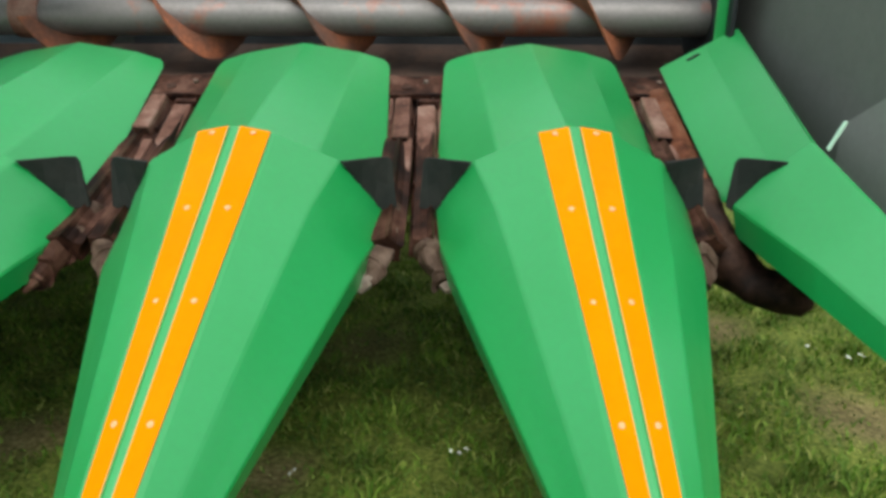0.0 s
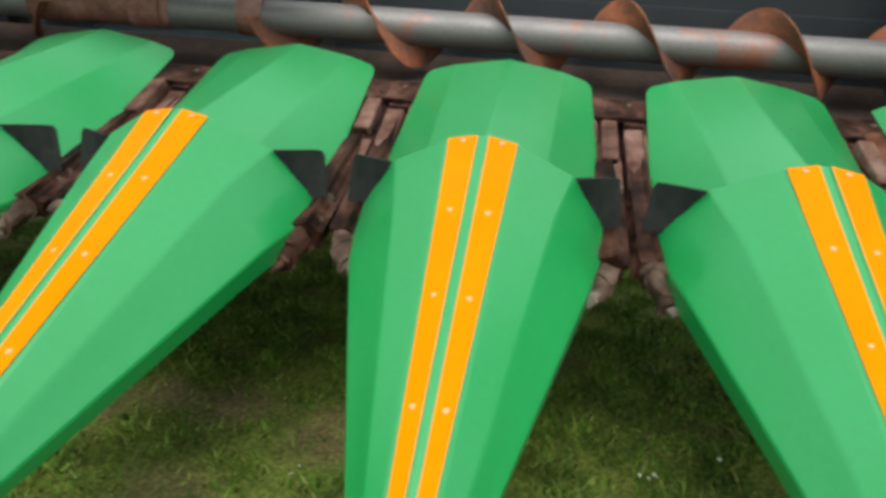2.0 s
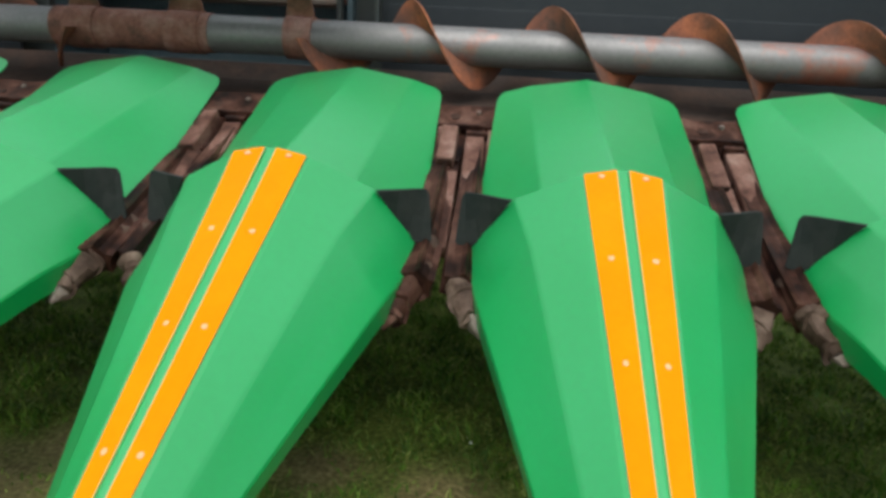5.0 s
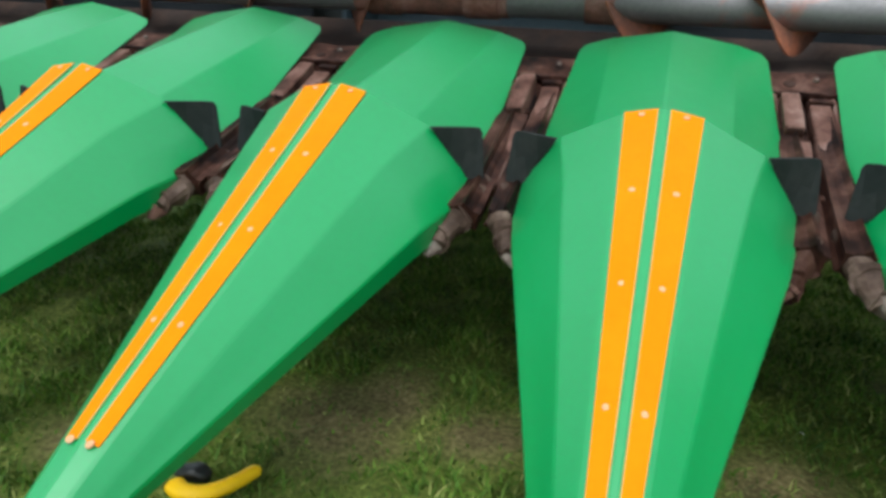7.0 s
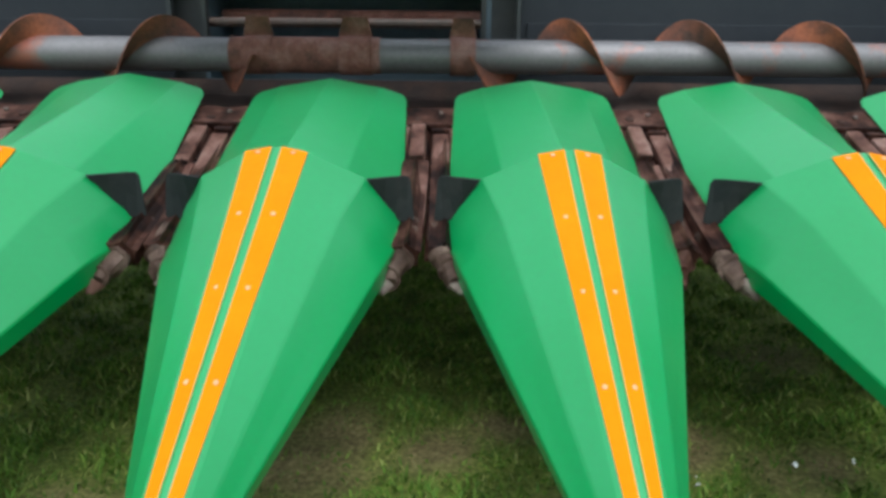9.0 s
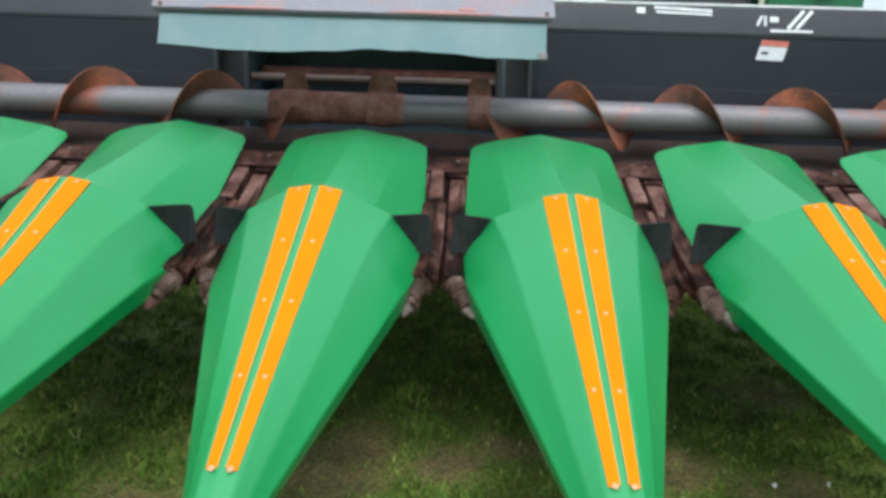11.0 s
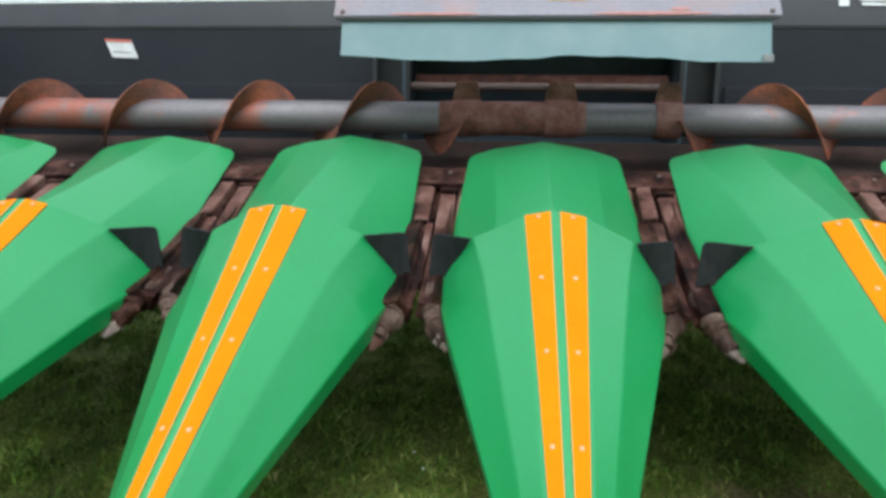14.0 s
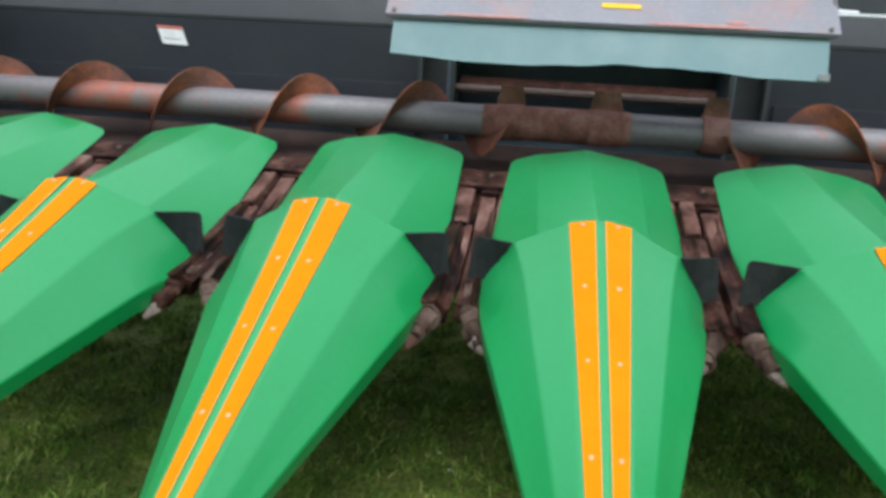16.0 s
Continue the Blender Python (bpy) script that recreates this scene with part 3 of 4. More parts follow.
def auger():
    root = thing("auger", "steel cross auger with rust-red flighting behind the hoods", "auger")
    root.location = (0, AX_Y, AX_Z)
    bm = bmesh.new()
    tube(bm, (-2.898, 0, 0), (2.898, 0, 0), TUBE_R, n=40)
    part("auger_tube", bm, TUBE, root, "worn shiny steel tube with rust", smooth=False)
    for s in (-1, 1):
        bm = bmesh.new()
        x_front, x_end = (0.5175 if s > 0 else 0.3075), 2.82
        turns = (x_end - x_front) / LEAD
        n = int(turns * 36)
        ring = []
        for i in range(n + 1):
            th = radians(90) + i / 36 * 2 * math.pi
            x = s * (x_front + i / 36 * LEAD)
            d = Vector((0, -math.sin(th), math.cos(th)))
            ring.append([bm.verts.new(Vector((x + dx, 0, 0)) + d * r) for r, dx in ((TUBE_R - 0.004, 0), (FLIGHT_R, 0), (FLIGHT_R, 0.006), (TUBE_R - 0.004, 0.006))])
        for p, q in zip(ring, ring[1:]):
            for a, b in ((0, 1), (1, 2), (2, 3)):
                bm.faces.new((p[a], p[b], q[b], q[a]))
        part("flighting", bm, FLIGHT, root, "rust-red spiral flighting")
    bm = bmesh.new()
    tube(bm, (-0.42, 0, 0), (0.17, 0, 0), TUBE_R + 0.004, n=40)
    part("centre_sleeve", bm, PADDLE, root, "brown rusty centre sleeve")
    for x, a, w in ((-0.31, 6, 0.062), (0.072, 3, 0.070), (0.495, 10, 0.055)):
        bm = bmesh.new()
        box(bm, (-w, -0.005, TUBE_R - 0.01), (w, 0.005, FLIGHT_R), 0.003, None)
        for v in bm.verts:
            if v.co.z > 0.1:
                v.co.x *= 0.72
        bmesh.ops.transform(bm, matrix=pose(x, 0, 0, a, 0, 0), verts=bm.verts[:])
        part("paddle", bm, PADDLE, root, "rusty feeding paddle")
        bm = bmesh.new()
        tube(bm, (x - w * 0.9, 0, 0), (x + w * 0.9, 0, 0), TUBE_R + 0.010, n=32)
        part("clamp", bm, PADDLE, root, "brown rusty clamp round the tube")
    return root


auger()


# ---- frame: trough, back wall, beam, feeder opening ----
def header_frame():
    root = thing("header_frame", "dark grey back wall and trough of a corn header", "machine frame", "", "")
    root.location = (0, 0, Z0)
    bm = bmesh.new()
    prof = [(0.80, -0.08), (0.90, -0.03), (1.00, 0.03), (1.12, 0.045), (1.24, 0.07), (1.33, 0.13)]
    sheet(bm, [[(x, y, z) for y, z in prof] for x in (-2.95, -1.5, 0, 1.5, 2.95)], 0.006)
    part("trough", bm, TROUGH, root, "dark worn auger trough")
    for s in (-1, 1):
        bm = bmesh.new()
        box(bm, (s * 0.745, 1.33, 0.06), (s * 3.00, 1.345, 0.607), 0.003)
        sag = 0.007 if s < 0 else 0.0
        panel = part("back_panel", bm, PANEL, root, "dark grey painted back panel")
        bm = bmesh.new()
        sheet(bm, [[(s * x, 1.329, 0.610), (s * x, 1.325, 0.625), (s * x, 1.355, 0.745 - sag * x), (s * x, 1.45, 0.752 - sag * x), (s * x, 1.47, 0.60)] for x in (0.60, 1.2, 1.8, 2.4, 3.0)], 0.006, 0.003)
        part("top_beam", bm, PANEL_TOP, root, "grey folded top beam")
        bm = bmesh.new()
        box(bm, (s * 0.76, 1.352, 0.744), (s * 3.0, 1.372, 0.756), 0.002)
        for v in bm.verts:
            v.co.z -= sag * abs(v.co.x)
        part("beam_edge", bm, WHITE, root, "pale worn edge of the beam")
        bm = bmesh.new()
        box(bm, (s * 2.90, 0.86, -0.15), (s * 2.915, 1.46, 0.74), 0.003)
        part("end_wall", bm, PANEL, root)
        bm = bmesh.new()
        box(bm, (s * 0.615, 1.43, 0.0), (s * 1.05, 1.44, 0.70), 0.002)
        part("opening_cheek", bm, DARK, root, "dark recessed cheek beside the feeder opening")
        for x in (0.585, 0.73):
            bm = bmesh.new()
            box(bm, (s * (x - 0.010), 1.285, 0.30), (s * (x + 0.010), 1.325, 0.60), 0.003)
            part("opening_post", bm, DARK, root, "dark post beside the feeder opening")
        # warning label, turned a little
        lx, lz, lh = (1.835, 0.553, 0.044) if s > 0 else (-1.915, 0.526, 0.040)
        skew = Matrix(((1, 0, 0.19 if s > 0 else -0.42, 0), (0, 1, 0, 0), (0, 0, 1, 0), (0, 0, 0, 1)))
        bm = bmesh.new()
        box(bm, (-0.062, -0.0012, -lh), (0.062, 0.0012, lh), 0.0, pose(lx, 1.326, lz, 0, 2, 0) @ skew)
        lab = part("warning_label", bm, WHITE, panel, "white warning label with a red head")
        bm = bmesh.new()
        box(bm, (-0.062, -0.001, lh - (0.024 if s > 0 else 0.012)), (0.062, 0.001, lh), 0.0, pose(lx, 1.323, lz, 0, 2, 0) @ skew)
        part("label_head", bm, RED_DECAL, lab, "red label head")
        bm = bmesh.new()
        box(bm, (-0.048, -0.001, -0.018), (-0.018, 0.001, -0.006) if s > 0 else (0.040, 0.001, -0.014), 0.0, pose(lx, 1.323, lz, 0, 2, 0) @ skew)
        part("label_bar", bm, PANEL_TOP if s > 0 else SHEET, lab)
        bm = bmesh.new()
        box(bm, (s * 0.77, 1.316, 0.29), (s * 2.88, 1.329, 0.372), 0.003)
        part("panel_ledge", bm, PANEL, root, "dark ledge at the foot of the back panel")
    bm = bmesh.new()
    box(bm, (-2.95, 0.78, -0.22), (2.95, 0.90, -0.10), 0.01)
    part("tool_bar", bm, TROUGH, root, "dark square tool bar")
    # plain shapes of the maker's lettering and mark on the beam
    lean = pose(0, 1.336, 0.685, -14)
    for x0, x1, z0, z1, tilt in ((1.285, 1.55, 0.036, 0.050, 2.2), (1.295, 1.55, 0.018, 0.030, 1.5), (1.205, 1.245, 0.018, 0.046, 0), (1.76, 1.772, -0.025, 0.023, 24), (1.785, 1.797, -0.025, 0.023, 0), (1.812, 1.85, -0.006, 0.020, 0), (1.815, 2.005, -0.052, -0.040, 0)):
        bm = bmesh.new()
        cx, cz = (x0 + x1) / 2, (z0 + z1) / 2
        box(bm, (x0 - cx, -0.0015, z0 - cz), (x1 - cx, 0.0015, z1 - cz), 0.0, lean @ pose(cx, 0, cz, 0, tilt, 0))
        part("beam_mark", bm, WHITE, root, "plain white mark on the beam")
    bm = bmesh.new()
    box(bm, (-2.730, -0.004, -0.022), (-2.690, 0.0, 0.010), 0.002, lean)
    part("reflector", bm, YELLOW, root, "small yellow reflector")
    for x in (1.930, 1.968):
        bm = bmesh.new()
        box(bm, (-0.008, -0.0015, -0.055), (0.008, 0.0015, 0.055), 0.0, lean @ pose(x, 0, 0.008, 0, 40, 0))
        part("beam_mark", bm, WHITE, root, "plain white mark on the beam")
    for a, b in (((0.80, 1.40, 0.80), (0.95, 1.40, 0.768)), ((0.95, 1.40, 0.768), (1.07, 1.40, 0.764))):
        bm = bmesh.new()
        tube(bm, a, b, 0.010, n=10)
        part("pipe", bm, WHITE, root, "thin white pipe along the beam")
    # feeder opening: sill, dark tunnel and its cross bars
    for nm, lo, hi in (("sill", (-0.60, 1.33, 0.06), (0.60, 1.36, 0.13)), ("lintel", (-0.60, 1.33, 0.60), (0.60, 1.36, 0.75)),
                       ("tunnel_side", (-0.62, 1.36, 0.05), (-0.60, 2.31, 0.75)), ("tunnel_side", (0.60, 1.36, 0.05), (0.62, 2.31, 0.75)),
                       ("tunnel_floor", (-0.62, 1.36, 0.03), (0.62, 2.31, 0.05)), ("tunnel_roof", (-0.62, 1.36, 0.75), (0.62, 2.31, 0.77)),
                       ("tunnel_back", (-0.60, 1.72, 0.05), (0.60, 1.74, 0.75))):
        bm = bmesh.new()
        box(bm, lo, hi, 0.003)
        part(nm, bm, TUNNEL, root, "dark feeder tunnel")
    for y, z, r in ((1.335, 0.366, 0.019), (1.55, 0.40, 0.03), (1.45, 0.27, 0.024)):
        bm = bmesh.new()
        tube(bm, (-0.58, y, z), (0.58, y, z), r, n=10)
        part("cross_bar", bm, DUST if r < 0.02 else PADDLE, root, "cross bar in the feeder opening")
    return root


header_frame()


def feeder_cover():
    root = thing("feeder_cover", "scuffed grey cover with a pale teal lip over the feeder opening", "machine cover")
    root.location = (0, 0, Z0)
    bm = bmesh.new()
    # lip with a slightly wavy lower edge
    top, low = [], []
    n = 40
    for i in range(n + 1):
        x = -0.727 + 1.454 * i / n
        wav = 0.010 * math.sin(x * 6.5 + 0.6) + 0.006 * noise.noise((x * 9, 0, 0)) + 0.005
        low.append((x, 0.650, 0.442 + max(-0.004, wav)))
        top.append((x, 0.690, 0.580))
    sheet(bm, [low, [lerp3(a, b, 0.5) for a, b in zip(low, top)], top], 0.004)
    part("lip", bm, TEAL, root, "pale teal rubber lip")
    bm = bmesh.new()
    sheet(bm, [[(-0.755, 0.684, 0.584), (0.755, 0.684, 0.584)], [(-0.755, 0.676, 0.590), (0.755, 0.676, 0.590)], [(-0.752, 0.75, 0.70), (0.752, 0.75, 0.70)], [(-0.752, 0.80, 0.728), (0.752, 0.80, 0.728)], [(-0.752, 1.00, 0.748), (0.752, 1.00, 0.748)]], 0.005, 0.004)
    sh = part("cover_sheet", bm, SHEET, root, "scuffed grey sheet with red wear")
    for s in (-1, 1):
        bm = bmesh.new()
        box(bm, (s * 0.742, 0.74, 0.655), (s * 0.748, 1.34, 0.715), 0.002)
        part("side_arm", bm, SHEET, root)
        bm = bmesh.new()
        bmesh.ops.create_cone(bm, cap_ends=True, segments=10, radius1=0.009, radius2=0.008, depth=0.006, matrix=pose(s * 0.725, 0.684, 0.605, 55))
        part("rivet", bm, DUST, sh)
    up = pose(0, 0.676, 0.590, -34)
    for x, z, w, h, mat, nm in ((0.055, 0.075, 0.065, 0.009, YELLOW, "yellow_sticker"), (0.34, 0.008, 0.20, 0.008, RED, "wear_mark"), (-0.40, 0.007, 0.16, 0.007, RED, "wear_mark"), (0.43, 0.026, 0.035, 0.009, RED, "wear_mark")):
        bm = bmesh.new()
        if mat is RED:
            bmesh.ops.create_uvsphere(bm, u_segments=20, v_segments=8, radius=1.0, matrix=up @ pose(x, -0.0005, z) @ Matrix.Diagonal((w, 0.003, h, 1)))
        else:
            box(bm, (x - w, -0.0035, z - h), (x + w, -0.0015, z + h), 0.0, up)
        part(nm, bm, mat, sh)
    bm = bmesh.new()
    box(bm, (-0.745, 0.676, 0.575), (0.745, 0.682, 0.586), 0.002)
    part("seam", bm, DARK, root, "dark seam above the lip")
    bm = bmesh.new()
    box(bm, (0.695, 0.640, 0.438), (0.730, 0.648, 0.462), 0.003)
    part("clip", bm, SHIELD_PALE, root, "small pale clip")
    return root


feeder_cover()

# ---- behind the header ----


def harvester():
    root = thing("harvester", "dark harvester body with a deep green tank behind the header", "harvester")
    root.location = (0, 0, 0)
    bm = bmesh.new()
    box(bm, (-0.98, 2.3, 0.35), (2.10, 6.0, 2.05), 0.05)
    part("dark_body", bm, DARK, root)
    for x in (-1.0, 1.35):
        bm = bmesh.new()
        tube(bm, (x, 3.0, 0.75), (x + 0.62, 3.0, 0.75), 0.76, n=36)
        wheel = part("tyre", bm, BLACK, root, "black drive tyre")
        bm = bmesh.new()
        tube(bm, (x - 0.02, 3.0, 0.75), (x + 0.64, 3.0, 0.75), 0.36, n=24)
        part("rim", bm, YELLOW, wheel, "yellow wheel rim")
    bm = bmesh.new()
    box(bm, (2.16, 2.25, 0.5), (2.72, 3.4, 2.05), 0.04)
    part("green_tank", bm, DEEP_GREEN, root)
    bm = bmesh.new()
    tube(bm, (2.125, 2.25, 0.4), (2.125, 2.25, 2.05), 0.016, n=12)
    part("pole", bm, CREAM, root, "cream painted pole")
    bm = bmesh.new()
    tube(bm, (2.47, 2.26, 1.865), (2.47, 2.20, 1.865), 0.05, n=18)
    part("red_lamp", bm, LAMP_RED, root, "round red lamp")
    return root


harvester()

# ---- ground ----


# bare patches of earth: x, y, radius
BARE = [(1.15, 0.09, 0.20), (0.83, 0.16, 0.18), (0.84, -0.28, 0.16), (0.02, -0.05, 0.26), (0.14, 0.12, 0.18), (0.42, 0.0, 0.17),
        (1.38, -0.06, 0.18), (1.52, -0.03, 0.13), (1.68, 0.66, 0.20), (3.22, 0.24, 0.22), (-0.5, -0.3, 0.2), (2.98, 0.86, 0.2), (0.60, 0.15, 0.14)]


def bareness(x, y):
    """How bare the earth lies, 0 to 1, with ragged edges."""
    b = max(math.exp(-((x - u) ** 2 + (y - v) ** 2) / (r * r)) for u, v, r in BARE)
    return b + 0.35 * noise.noise((x * 4.0, y * 4.0, 5)) + 0.2 * noise.noise((x * 13, y * 13, 6))


def lie(x, y):
    return 0.03 * noise.noise((x * 1.3, y * 1.3, 3)) + 0.010 * noise.noise((x * 6, y * 6, 1)) + 0.010


def ground_material():
    m = bpy.data.materials.new("grassy_earth")
    m.use_nodes = True
    nt = m.node_tree
    b = nt.nodes["Principled BSDF"]
    tc = nt.nodes.new("ShaderNodeTexCoord")
    at = nt.nodes.new("ShaderNodeAttribute")
    at.attribute_name = "bare"

    def nz(scale, detail):
        n = nt.nodes.new("ShaderNodeTexNoise")
        n.inputs["Scale"].default_value = scale
        n.inputs["Detail"].default_value = detail
        nt.links.new(tc.outputs["Object"], n.inputs["Vector"])
        return n

    def ramp(n, stops):
        r = nt.nodes.new("ShaderNodeValToRGB")
        e = r.color_ramp.elements
        e[0].position, e[0].color = stops[0][0], (*stops[0][1], 1)
        e[1].position, e[1].color = stops[-1][0], (*stops[-1][1], 1)
        for p, c in stops[1:-1]:
            e.new(p).color = (*c, 1)
        nt.links.new(n, r.inputs[0])
        return r.outputs[0]

    fine, coarse = nz(70, 5), nz(6.0, 6)
    turf = ramp(fine.outputs["Fac"], [(0.30, (0.047, 0.066, 0.012)), (0.5, (0.106, 0.139, 0.026)), (0.72, (0.200, 0.224, 0.056))])
    earth = ramp(fine.outputs["Fac"], [(0.30, (0.105, 0.074, 0.038)), (0.55, (0.195, 0.140, 0.078)), (0.75, (0.31, 0.230, 0.140))])
    tone = ramp(coarse.outputs["Fac"], [(0.32, (0.75, 0.76, 0.72)), (0.68, (1.3, 1.25, 1.22))])
    add = nt.nodes.new("ShaderNodeMapRange")
    add.inputs["From Min"].default_value, add.inputs["From Max"].default_value = 0.35, 0.95
    add.inputs["To Max"].default_value = 0.7
    nt.links.new(at.outputs["Fac"], add.inputs["Value"])
    mix = nt.nodes.new("ShaderNodeMix")
    mix.data_type = 'RGBA'
    nt.links.new(add.outputs[0], mix.inputs[0])
    nt.links.new(turf, mix.inputs[6])
    nt.links.new(earth, mix.inputs[7])
    mul = nt.nodes.new("ShaderNodeMix")
    mul.data_type = 'RGBA'
    mul.blend_type = 'MULTIPLY'
    mul.inputs[0].default_value = 1.0
    nt.links.new(mix.outputs[2], mul.inputs[6])
    nt.links.new(tone, mul.inputs[7])
    nt.links.new(mul.outputs[2], b.inputs["Base Color"])
    b.inputs["Roughness"].default_value = 0.95
    b.inputs["Specular IOR Level"].default_value = 0.2
    bp = nt.nodes.new("ShaderNodeBump")
    bp.inputs["Strength"].default_value = 0.5
    bp.inputs["Distance"].default_value = 0.012
    nt.links.new(fine.outputs["Fac"], bp.inputs["Height"])
    nt.links.new(bp.outputs[0], b.inputs["Normal"])
    return m


def ground():
    me = bpy.data.meshes.new("ground")
    xs = np.concatenate([[-600, -60, -12], np.linspace(-5, 6, 221), [14, 60, 600]])
    ys = np.concatenate([[-600, -60, -10], np.linspace(-3.5, 3.0, 131), [12, 60, 600]])
    vs, bare = [], []
    for y in ys:
        for x in xs:
            near = max(0.0, 1 - max(abs(x) - 5, abs(y) - 3, 0) / 2)
            vs.append((x, y, near * lie(x, y)))
            bare.append(max(0.0, min(1.0, bareness(x, y))) if near > 0 else 0.2)
    w = len(xs)
    fs = [(j * w + i, j * w + i + 1, (j + 1) * w + i + 1, (j + 1) * w + i) for j in range(len(ys) - 1) for i in range(w - 1)]
    me.from_pydata(vs, [], fs)
    me.attributes.new("bare", 'FLOAT', 'POINT').data.foreach_set("value", bare)
    for p in me.polygons:
        p.use_smooth = True
    me.materials.append(ground_material())
    ob = new("ground", me)
    return tagged(ob, "short worn grass with patches of bare brown earth", "ground", kind="structure")


ground()


def leaf_material(name, stops, rough=0.6, patchy=(0.62, 1.38)):
    m = bpy.data.materials.new(name)
    m.use_nodes = True
    nt = m.node_tree
    b = nt.nodes["Principled BSDF"]
    g = nt.nodes.new("ShaderNodeNewGeometry")
    ramp = nt.nodes.new("ShaderNodeValToRGB")
    e = ramp.color_ramp.elements
    e[0].position, e[0].color = stops[0][0], (*stops[0][1], 1)
    e[1].position, e[1].color = stops[-1][0], (*stops[-1][1], 1)
    for p, c in stops[1:-1]:
        e.new(p).color = (*c, 1)
    nt.links.new(g.outputs["Random Per Island"], ramp.inputs[0])
    # greener and drier patches over the ground
    tc = nt.nodes.new("ShaderNodeTexCoord")
    n = nt.nodes.new("ShaderNodeTexNoise")
    n.inputs["Scale"].default_value = 6.0
    n.inputs["Detail"].default_value = 6.0
    nt.links.new(tc.outputs["Object"], n.inputs["Vector"])
    v = nt.nodes.new("ShaderNodeMapRange")
    v.inputs["From Min"].default_value, v.inputs["From Max"].default_value = 0.32, 0.68
    v.inputs["To Min"].default_value, v.inputs["To Max"].default_value = patchy
    nt.links.new(n.outputs["Fac"], v.inputs["Value"])
    hsv = nt.nodes.new("ShaderNodeHueSaturation")
    nt.links.new(v.outputs[0], hsv.inputs["Value"])
    nt.links.new(ramp.outputs[0], hsv.inputs["Color"])
    nt.links.new(hsv.outputs[0], b.inputs["Base Color"])
    b.inputs["Roughness"].default_value = rough
    b.inputs["Specular IOR Level"].default_value = 0.2
    return m


def mesh_of(name, co, faces_per, mat, label, category):
    """One mesh of many small pieces: co is pieces x points x 3, faces_per the faces of one piece."""
    n, k = co.shape[0], co.shape[1]
    me = bpy.data.meshes.new(name)
    base = np.arange(n)[:, None] * k
    loops = np.concatenate([base + np.array([f]) for f in faces_per], 1).ravel()
    per = sum(len(f) for f in faces_per)
    offs = np.cumsum([0] + [len(f) for f in faces_per[:-1]])
    me.vertices.add(n * k)
    me.vertices.foreach_set("co", co.ravel())
    me.loops.add(len(loops))
    me.loops.foreach_set("vertex_index", loops.astype(np.int32))
    me.polygons.add(n * len(faces_per))
    me.polygons.foreach_set("loop_start", (np.arange(n)[:, None] * per + offs[None]).ravel().astype(np.int32))
    me.update(calc_edges=True)
    me.materials.append(mat)
    return tagged(new(name, me), label, category, kind="stuff")


def grass():
    rng = np.random.default_rng(7)
    n = 230000
    x = rng.uniform(-3.6, 4.8, n)
    y = rng.uniform(-1.5, 2.2, n)
    tuft = np.array([noise.noise((a * 7, b * 7, 8)) for a, b in zip(x, y)])
    bare = np.array([bareness(a, b) for a, b in zip(x, y)])
    keep = ((bare + rng.normal(0, 0.14, n) < 0.50) | (rng.random(n) < 0.22)) & (tuft + rng.normal(0, 0.25, n) > -0.2)
    x, y, tuft = x[keep], y[keep], tuft[keep]
    n = len(x)
    h = rng.uniform(0.012, 0.034, n) * (1.0 + 1.5 * np.clip(tuft, 0, 1)) * np.where(bare[keep] > 0.45, 0.7, 1.0)
    a = rng.uniform(0, 2 * np.pi, n)
    w = rng.uniform(0.0016, 0.0042, n)
    lean = rng.uniform(0.3, 1.5, n) * h
    la = rng.uniform(0, 2 * np.pi, n)
    z = np.array([lie(p, q) for p, q in zip(x, y)]) - 0.004
    dx, dy = np.cos(a) * w, np.sin(a) * w
    lx, ly = np.cos(la) * lean, np.sin(la) * lean
    v = np.empty((n, 5, 3))
    v[:, 0] = np.stack([x - dx, y - dy, z], 1)
    v[:, 1] = np.stack([x + dx, y + dy, z], 1)
    v[:, 2] = np.stack([x + dx * 0.8 + lx * 0.4, y + dy * 0.8 + ly * 0.4, z + h * 0.65], 1)
    v[:, 3] = np.stack([x - dx * 0.8 + lx * 0.4, y - dy * 0.8 + ly * 0.4, z + h * 0.65], 1)
    v[:, 4] = np.stack([x + lx, y + ly, z + h], 1)
    mat = leaf_material("grass_blades", [(0.0, (0.041, 0.094, 0.009)), (0.55, (0.100, 0.190, 0.020)), (0.85, (0.170, 0.246, 0.038)), (1.0, (0.330, 0.335, 0.105))])
    mesh_of("grass", v, [(0, 1, 2, 3), (3, 2, 4)], mat, "short green and straw-coloured grass blades", "grass")


grass()


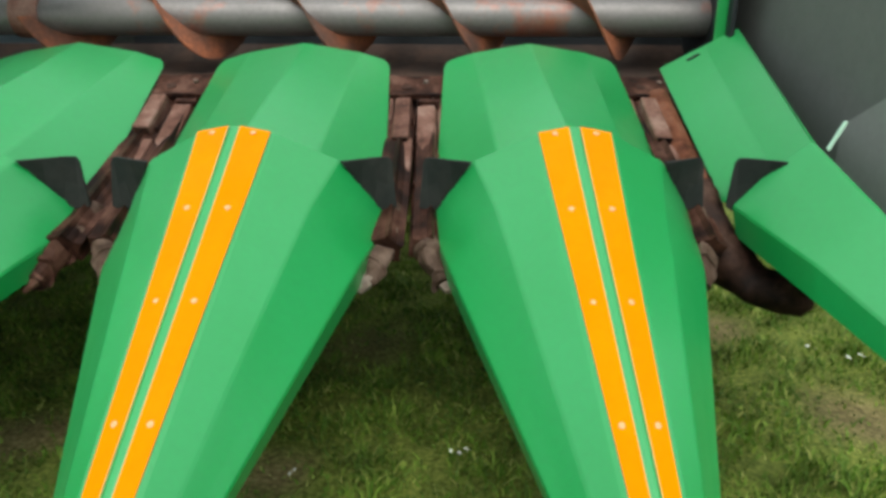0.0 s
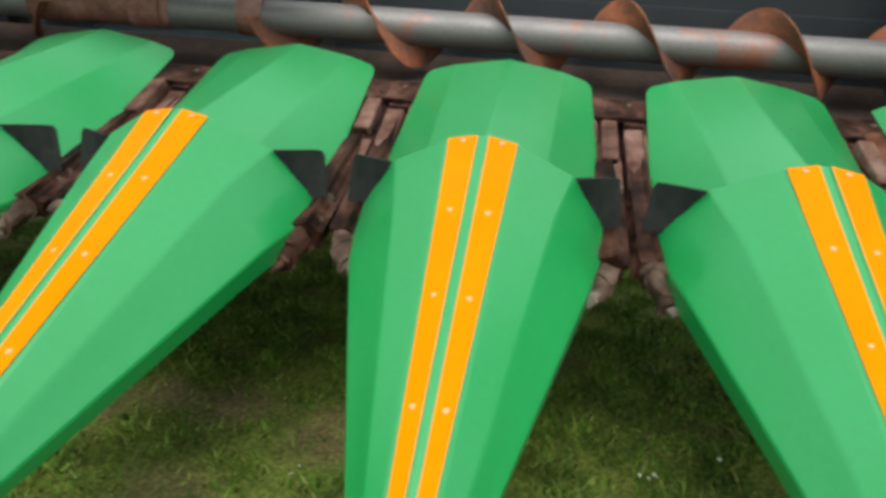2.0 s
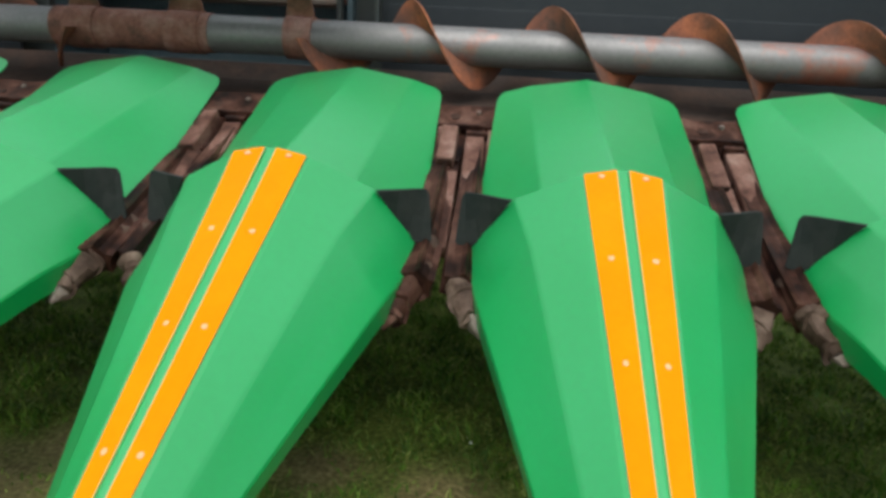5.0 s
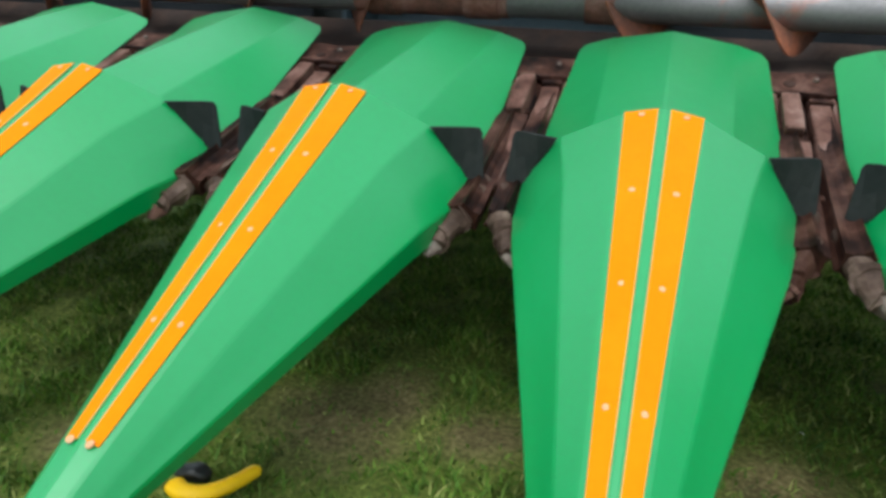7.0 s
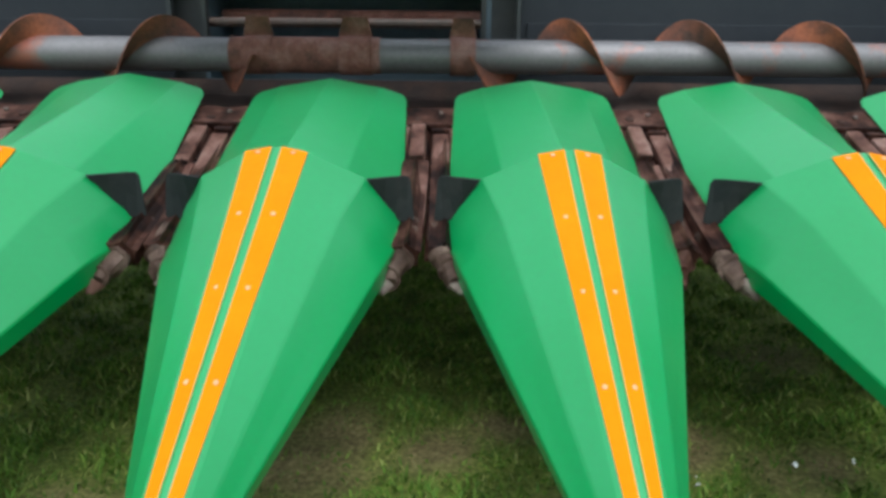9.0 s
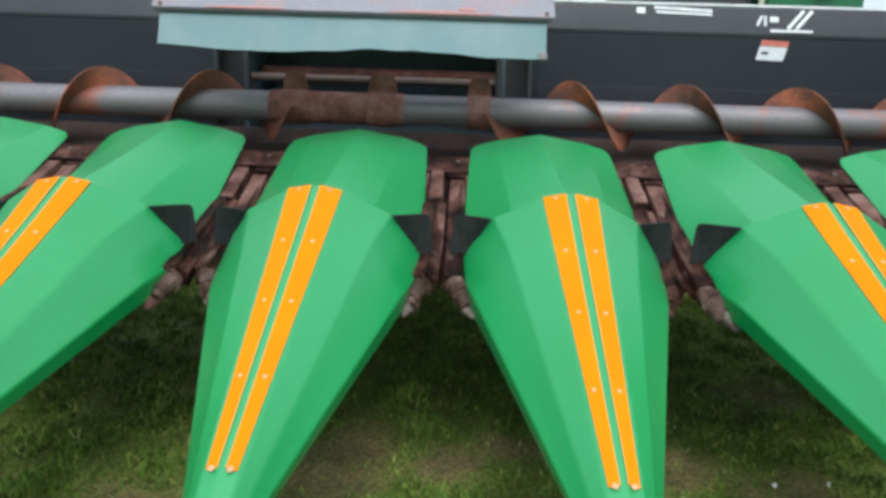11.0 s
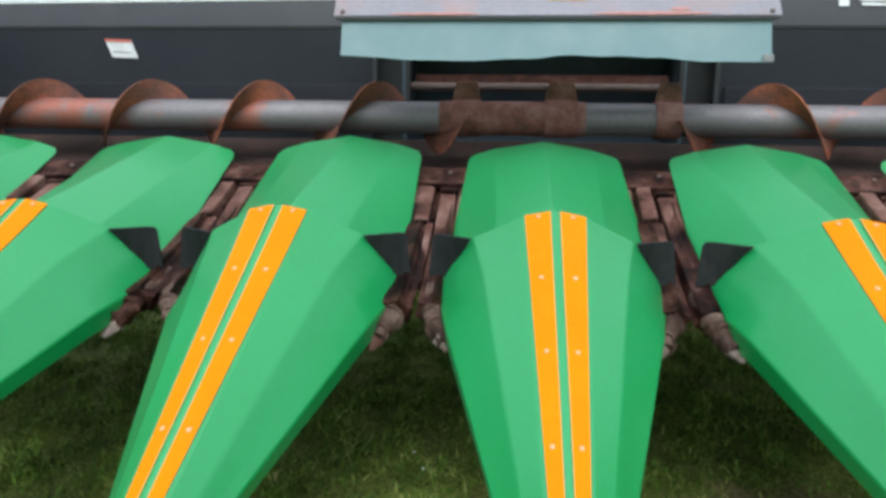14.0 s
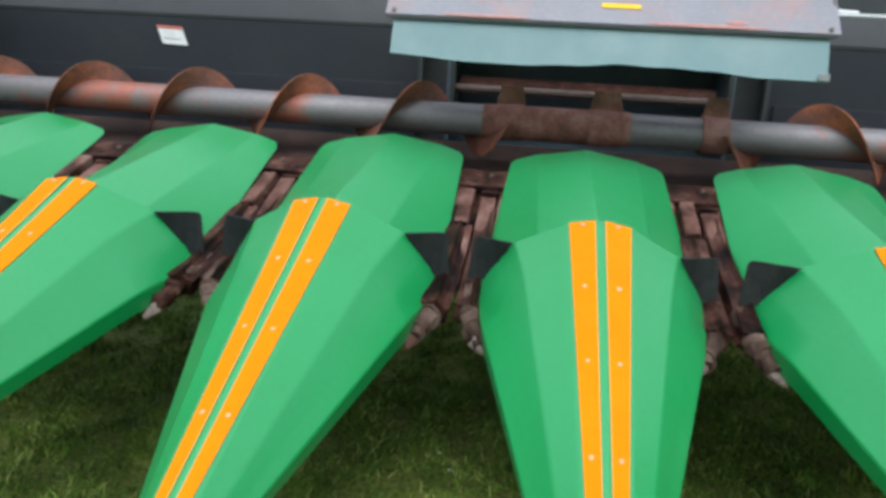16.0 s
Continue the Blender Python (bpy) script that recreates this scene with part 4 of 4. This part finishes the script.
def clover():
    """Broad low leaves between the blades."""
    rng = np.random.default_rng(11)
    n = 9000
    x, y = rng.uniform(-3.2, 4.6, n), rng.uniform(-1.4, 1.4, n)
    keep = np.array([noise.noise((a * 3, b * 3, 9)) > 0.02 and bareness(a, b) < 0.42 for a, b in zip(x, y)])
    x, y = x[keep], y[keep]
    n = len(x)
    r = rng.uniform(0.004, 0.009, n)
    a0 = rng.uniform(0, 2 * np.pi, n)
    z = np.array([lie(p, q) for p, q in zip(x, y)]) + rng.uniform(0.006, 0.022, n)
    tx, ty = rng.normal(0, 0.35, n), rng.normal(0, 0.35, n)
    v = np.empty((n, 7, 3))
    for k in range(7):
        ang = a0 + k / 7 * 2 * np.pi
        q = r * (1.0 if k % 2 else 0.75)
        px, py = np.cos(ang) * q, np.sin(ang) * q
        v[:, k] = np.stack([x + px, y + py, z + px * tx + py * ty], 1)
    mat = leaf_material("clover_leaves", [(0.0, (0.060, 0.123, 0.014)), (0.6, (0.112, 0.195, 0.024)), (1.0, (0.205, 0.266, 0.048))])
    mesh_of("clover", v, [tuple(range(7))], mat, "low broad clover leaves in the grass", "clover")


clover()


def daisies():
    rng = np.random.default_rng(3)
    spots = [(1.985, 0.05), (2.026, 0.04), (2.21, 0.14), (3.23, 0.64), (3.31, 0.53), (3.36, 0.55), (3.21, 0.57), (1.215, 0.29), (-0.43, 0.27), (-0.35, 0.17), (1.41, -0.08), (1.10, -0.16), (1.59, -0.06)]
    co = []
    for sx, sy in spots:
        for _ in range(2):
            x, y = sx + rng.normal(0, 0.010), sy + rng.normal(0, 0.010)
            z, r = lie(x, y) + 0.035, rng.uniform(0.003, 0.007)
            tx, ty = rng.normal(0, 0.3, 2)
            co.append([(x + math.cos(k / 8 * 2 * math.pi) * r, y + math.sin(k / 8 * 2 * math.pi) * r, z + math.cos(k / 8 * 2 * math.pi) * r * tx + math.sin(k / 8 * 2 * math.pi) * r * ty) for k in range(8)])
    mat = leaf_material("white_petals", [(0.0, (0.7, 0.7, 0.66)), (1.0, (0.8, 0.8, 0.76))], patchy=(1.0, 1.0))
    mesh_of("daisies", np.array(co), [tuple(range(8))], mat, "small white daisies in the grass", "flowers")


daisies()


def yellow_handle():
    root = thing("yellow_handle", "curved yellow plastic handle with a black grip lying in the grass", "tool")
    root.location = (-0.12, -0.41, 0.03)
    knots = [Vector(p) for p in ((-0.078, -0.030, 0.0), (-0.040, -0.050, 0.004), (0.010, -0.038, 0.006), (0.048, 0.012, 0.006), (0.072, 0.085, 0.002))]
    bm = bmesh.new()
    n = 20
    rings = []
    for i in range(n + 1):
        u = i / n * 4
        k = min(3, int(u))
        c = interpolate_bezier_at(knots, k, u - k)
        d = (interpolate_bezier_at(knots, k, min(1, u - k + 0.05)) - interpolate_bezier_at(knots, k, max(0, u - k - 0.05))).normalized()
        side_ = Vector((-d.y, d.x, 0))
        r = 0.026 - 0.008 * i / n
        r *= 0.55 if i in (0, n) else 1.0
        rings.append([bm.verts.new(c + side_ * math.cos(q / 10 * 2 * math.pi) * r + Vector((0, 0, math.sin(q / 10 * 2 * math.pi) * r * 0.8))) for q in range(10)])
    for p, q in zip(rings, rings[1:]):
        for k in range(10):
            bm.faces.new((p[k], p[(k + 1) % 10], q[(k + 1) % 10], q[k]))
    bm.faces.new(rings[0][::-1])
    bm.faces.new(rings[-1])
    part("handle", bm, YELLOW, root, "curved yellow plastic handle", True)
    bm = bmesh.new()
    bmesh.ops.create_icosphere(bm, subdivisions=3, radius=0.036, matrix=pose(-0.062, 0.012, 0.012) @ Matrix.Diagonal((1.30, 0.75, 0.55, 1)))
    part("grip", worn(bm, 4, 0.016, 1), BLACK, root, "black crumpled grip", smooth=True)
    return root


def interpolate_bezier_at(knots, k, f):
    """A smooth line through the knots."""
    p0, p1, p2, p3 = knots[max(0, k - 1)], knots[k], knots[k + 1], knots[min(len(knots) - 1, k + 2)]
    return 0.5 * (2 * p1 + (p2 - p0) * f + (2 * p0 - 5 * p1 + 4 * p2 - p3) * f * f + (3 * p1 - p0 - 3 * p2 + p3) * f ** 3)


yellow_handle()
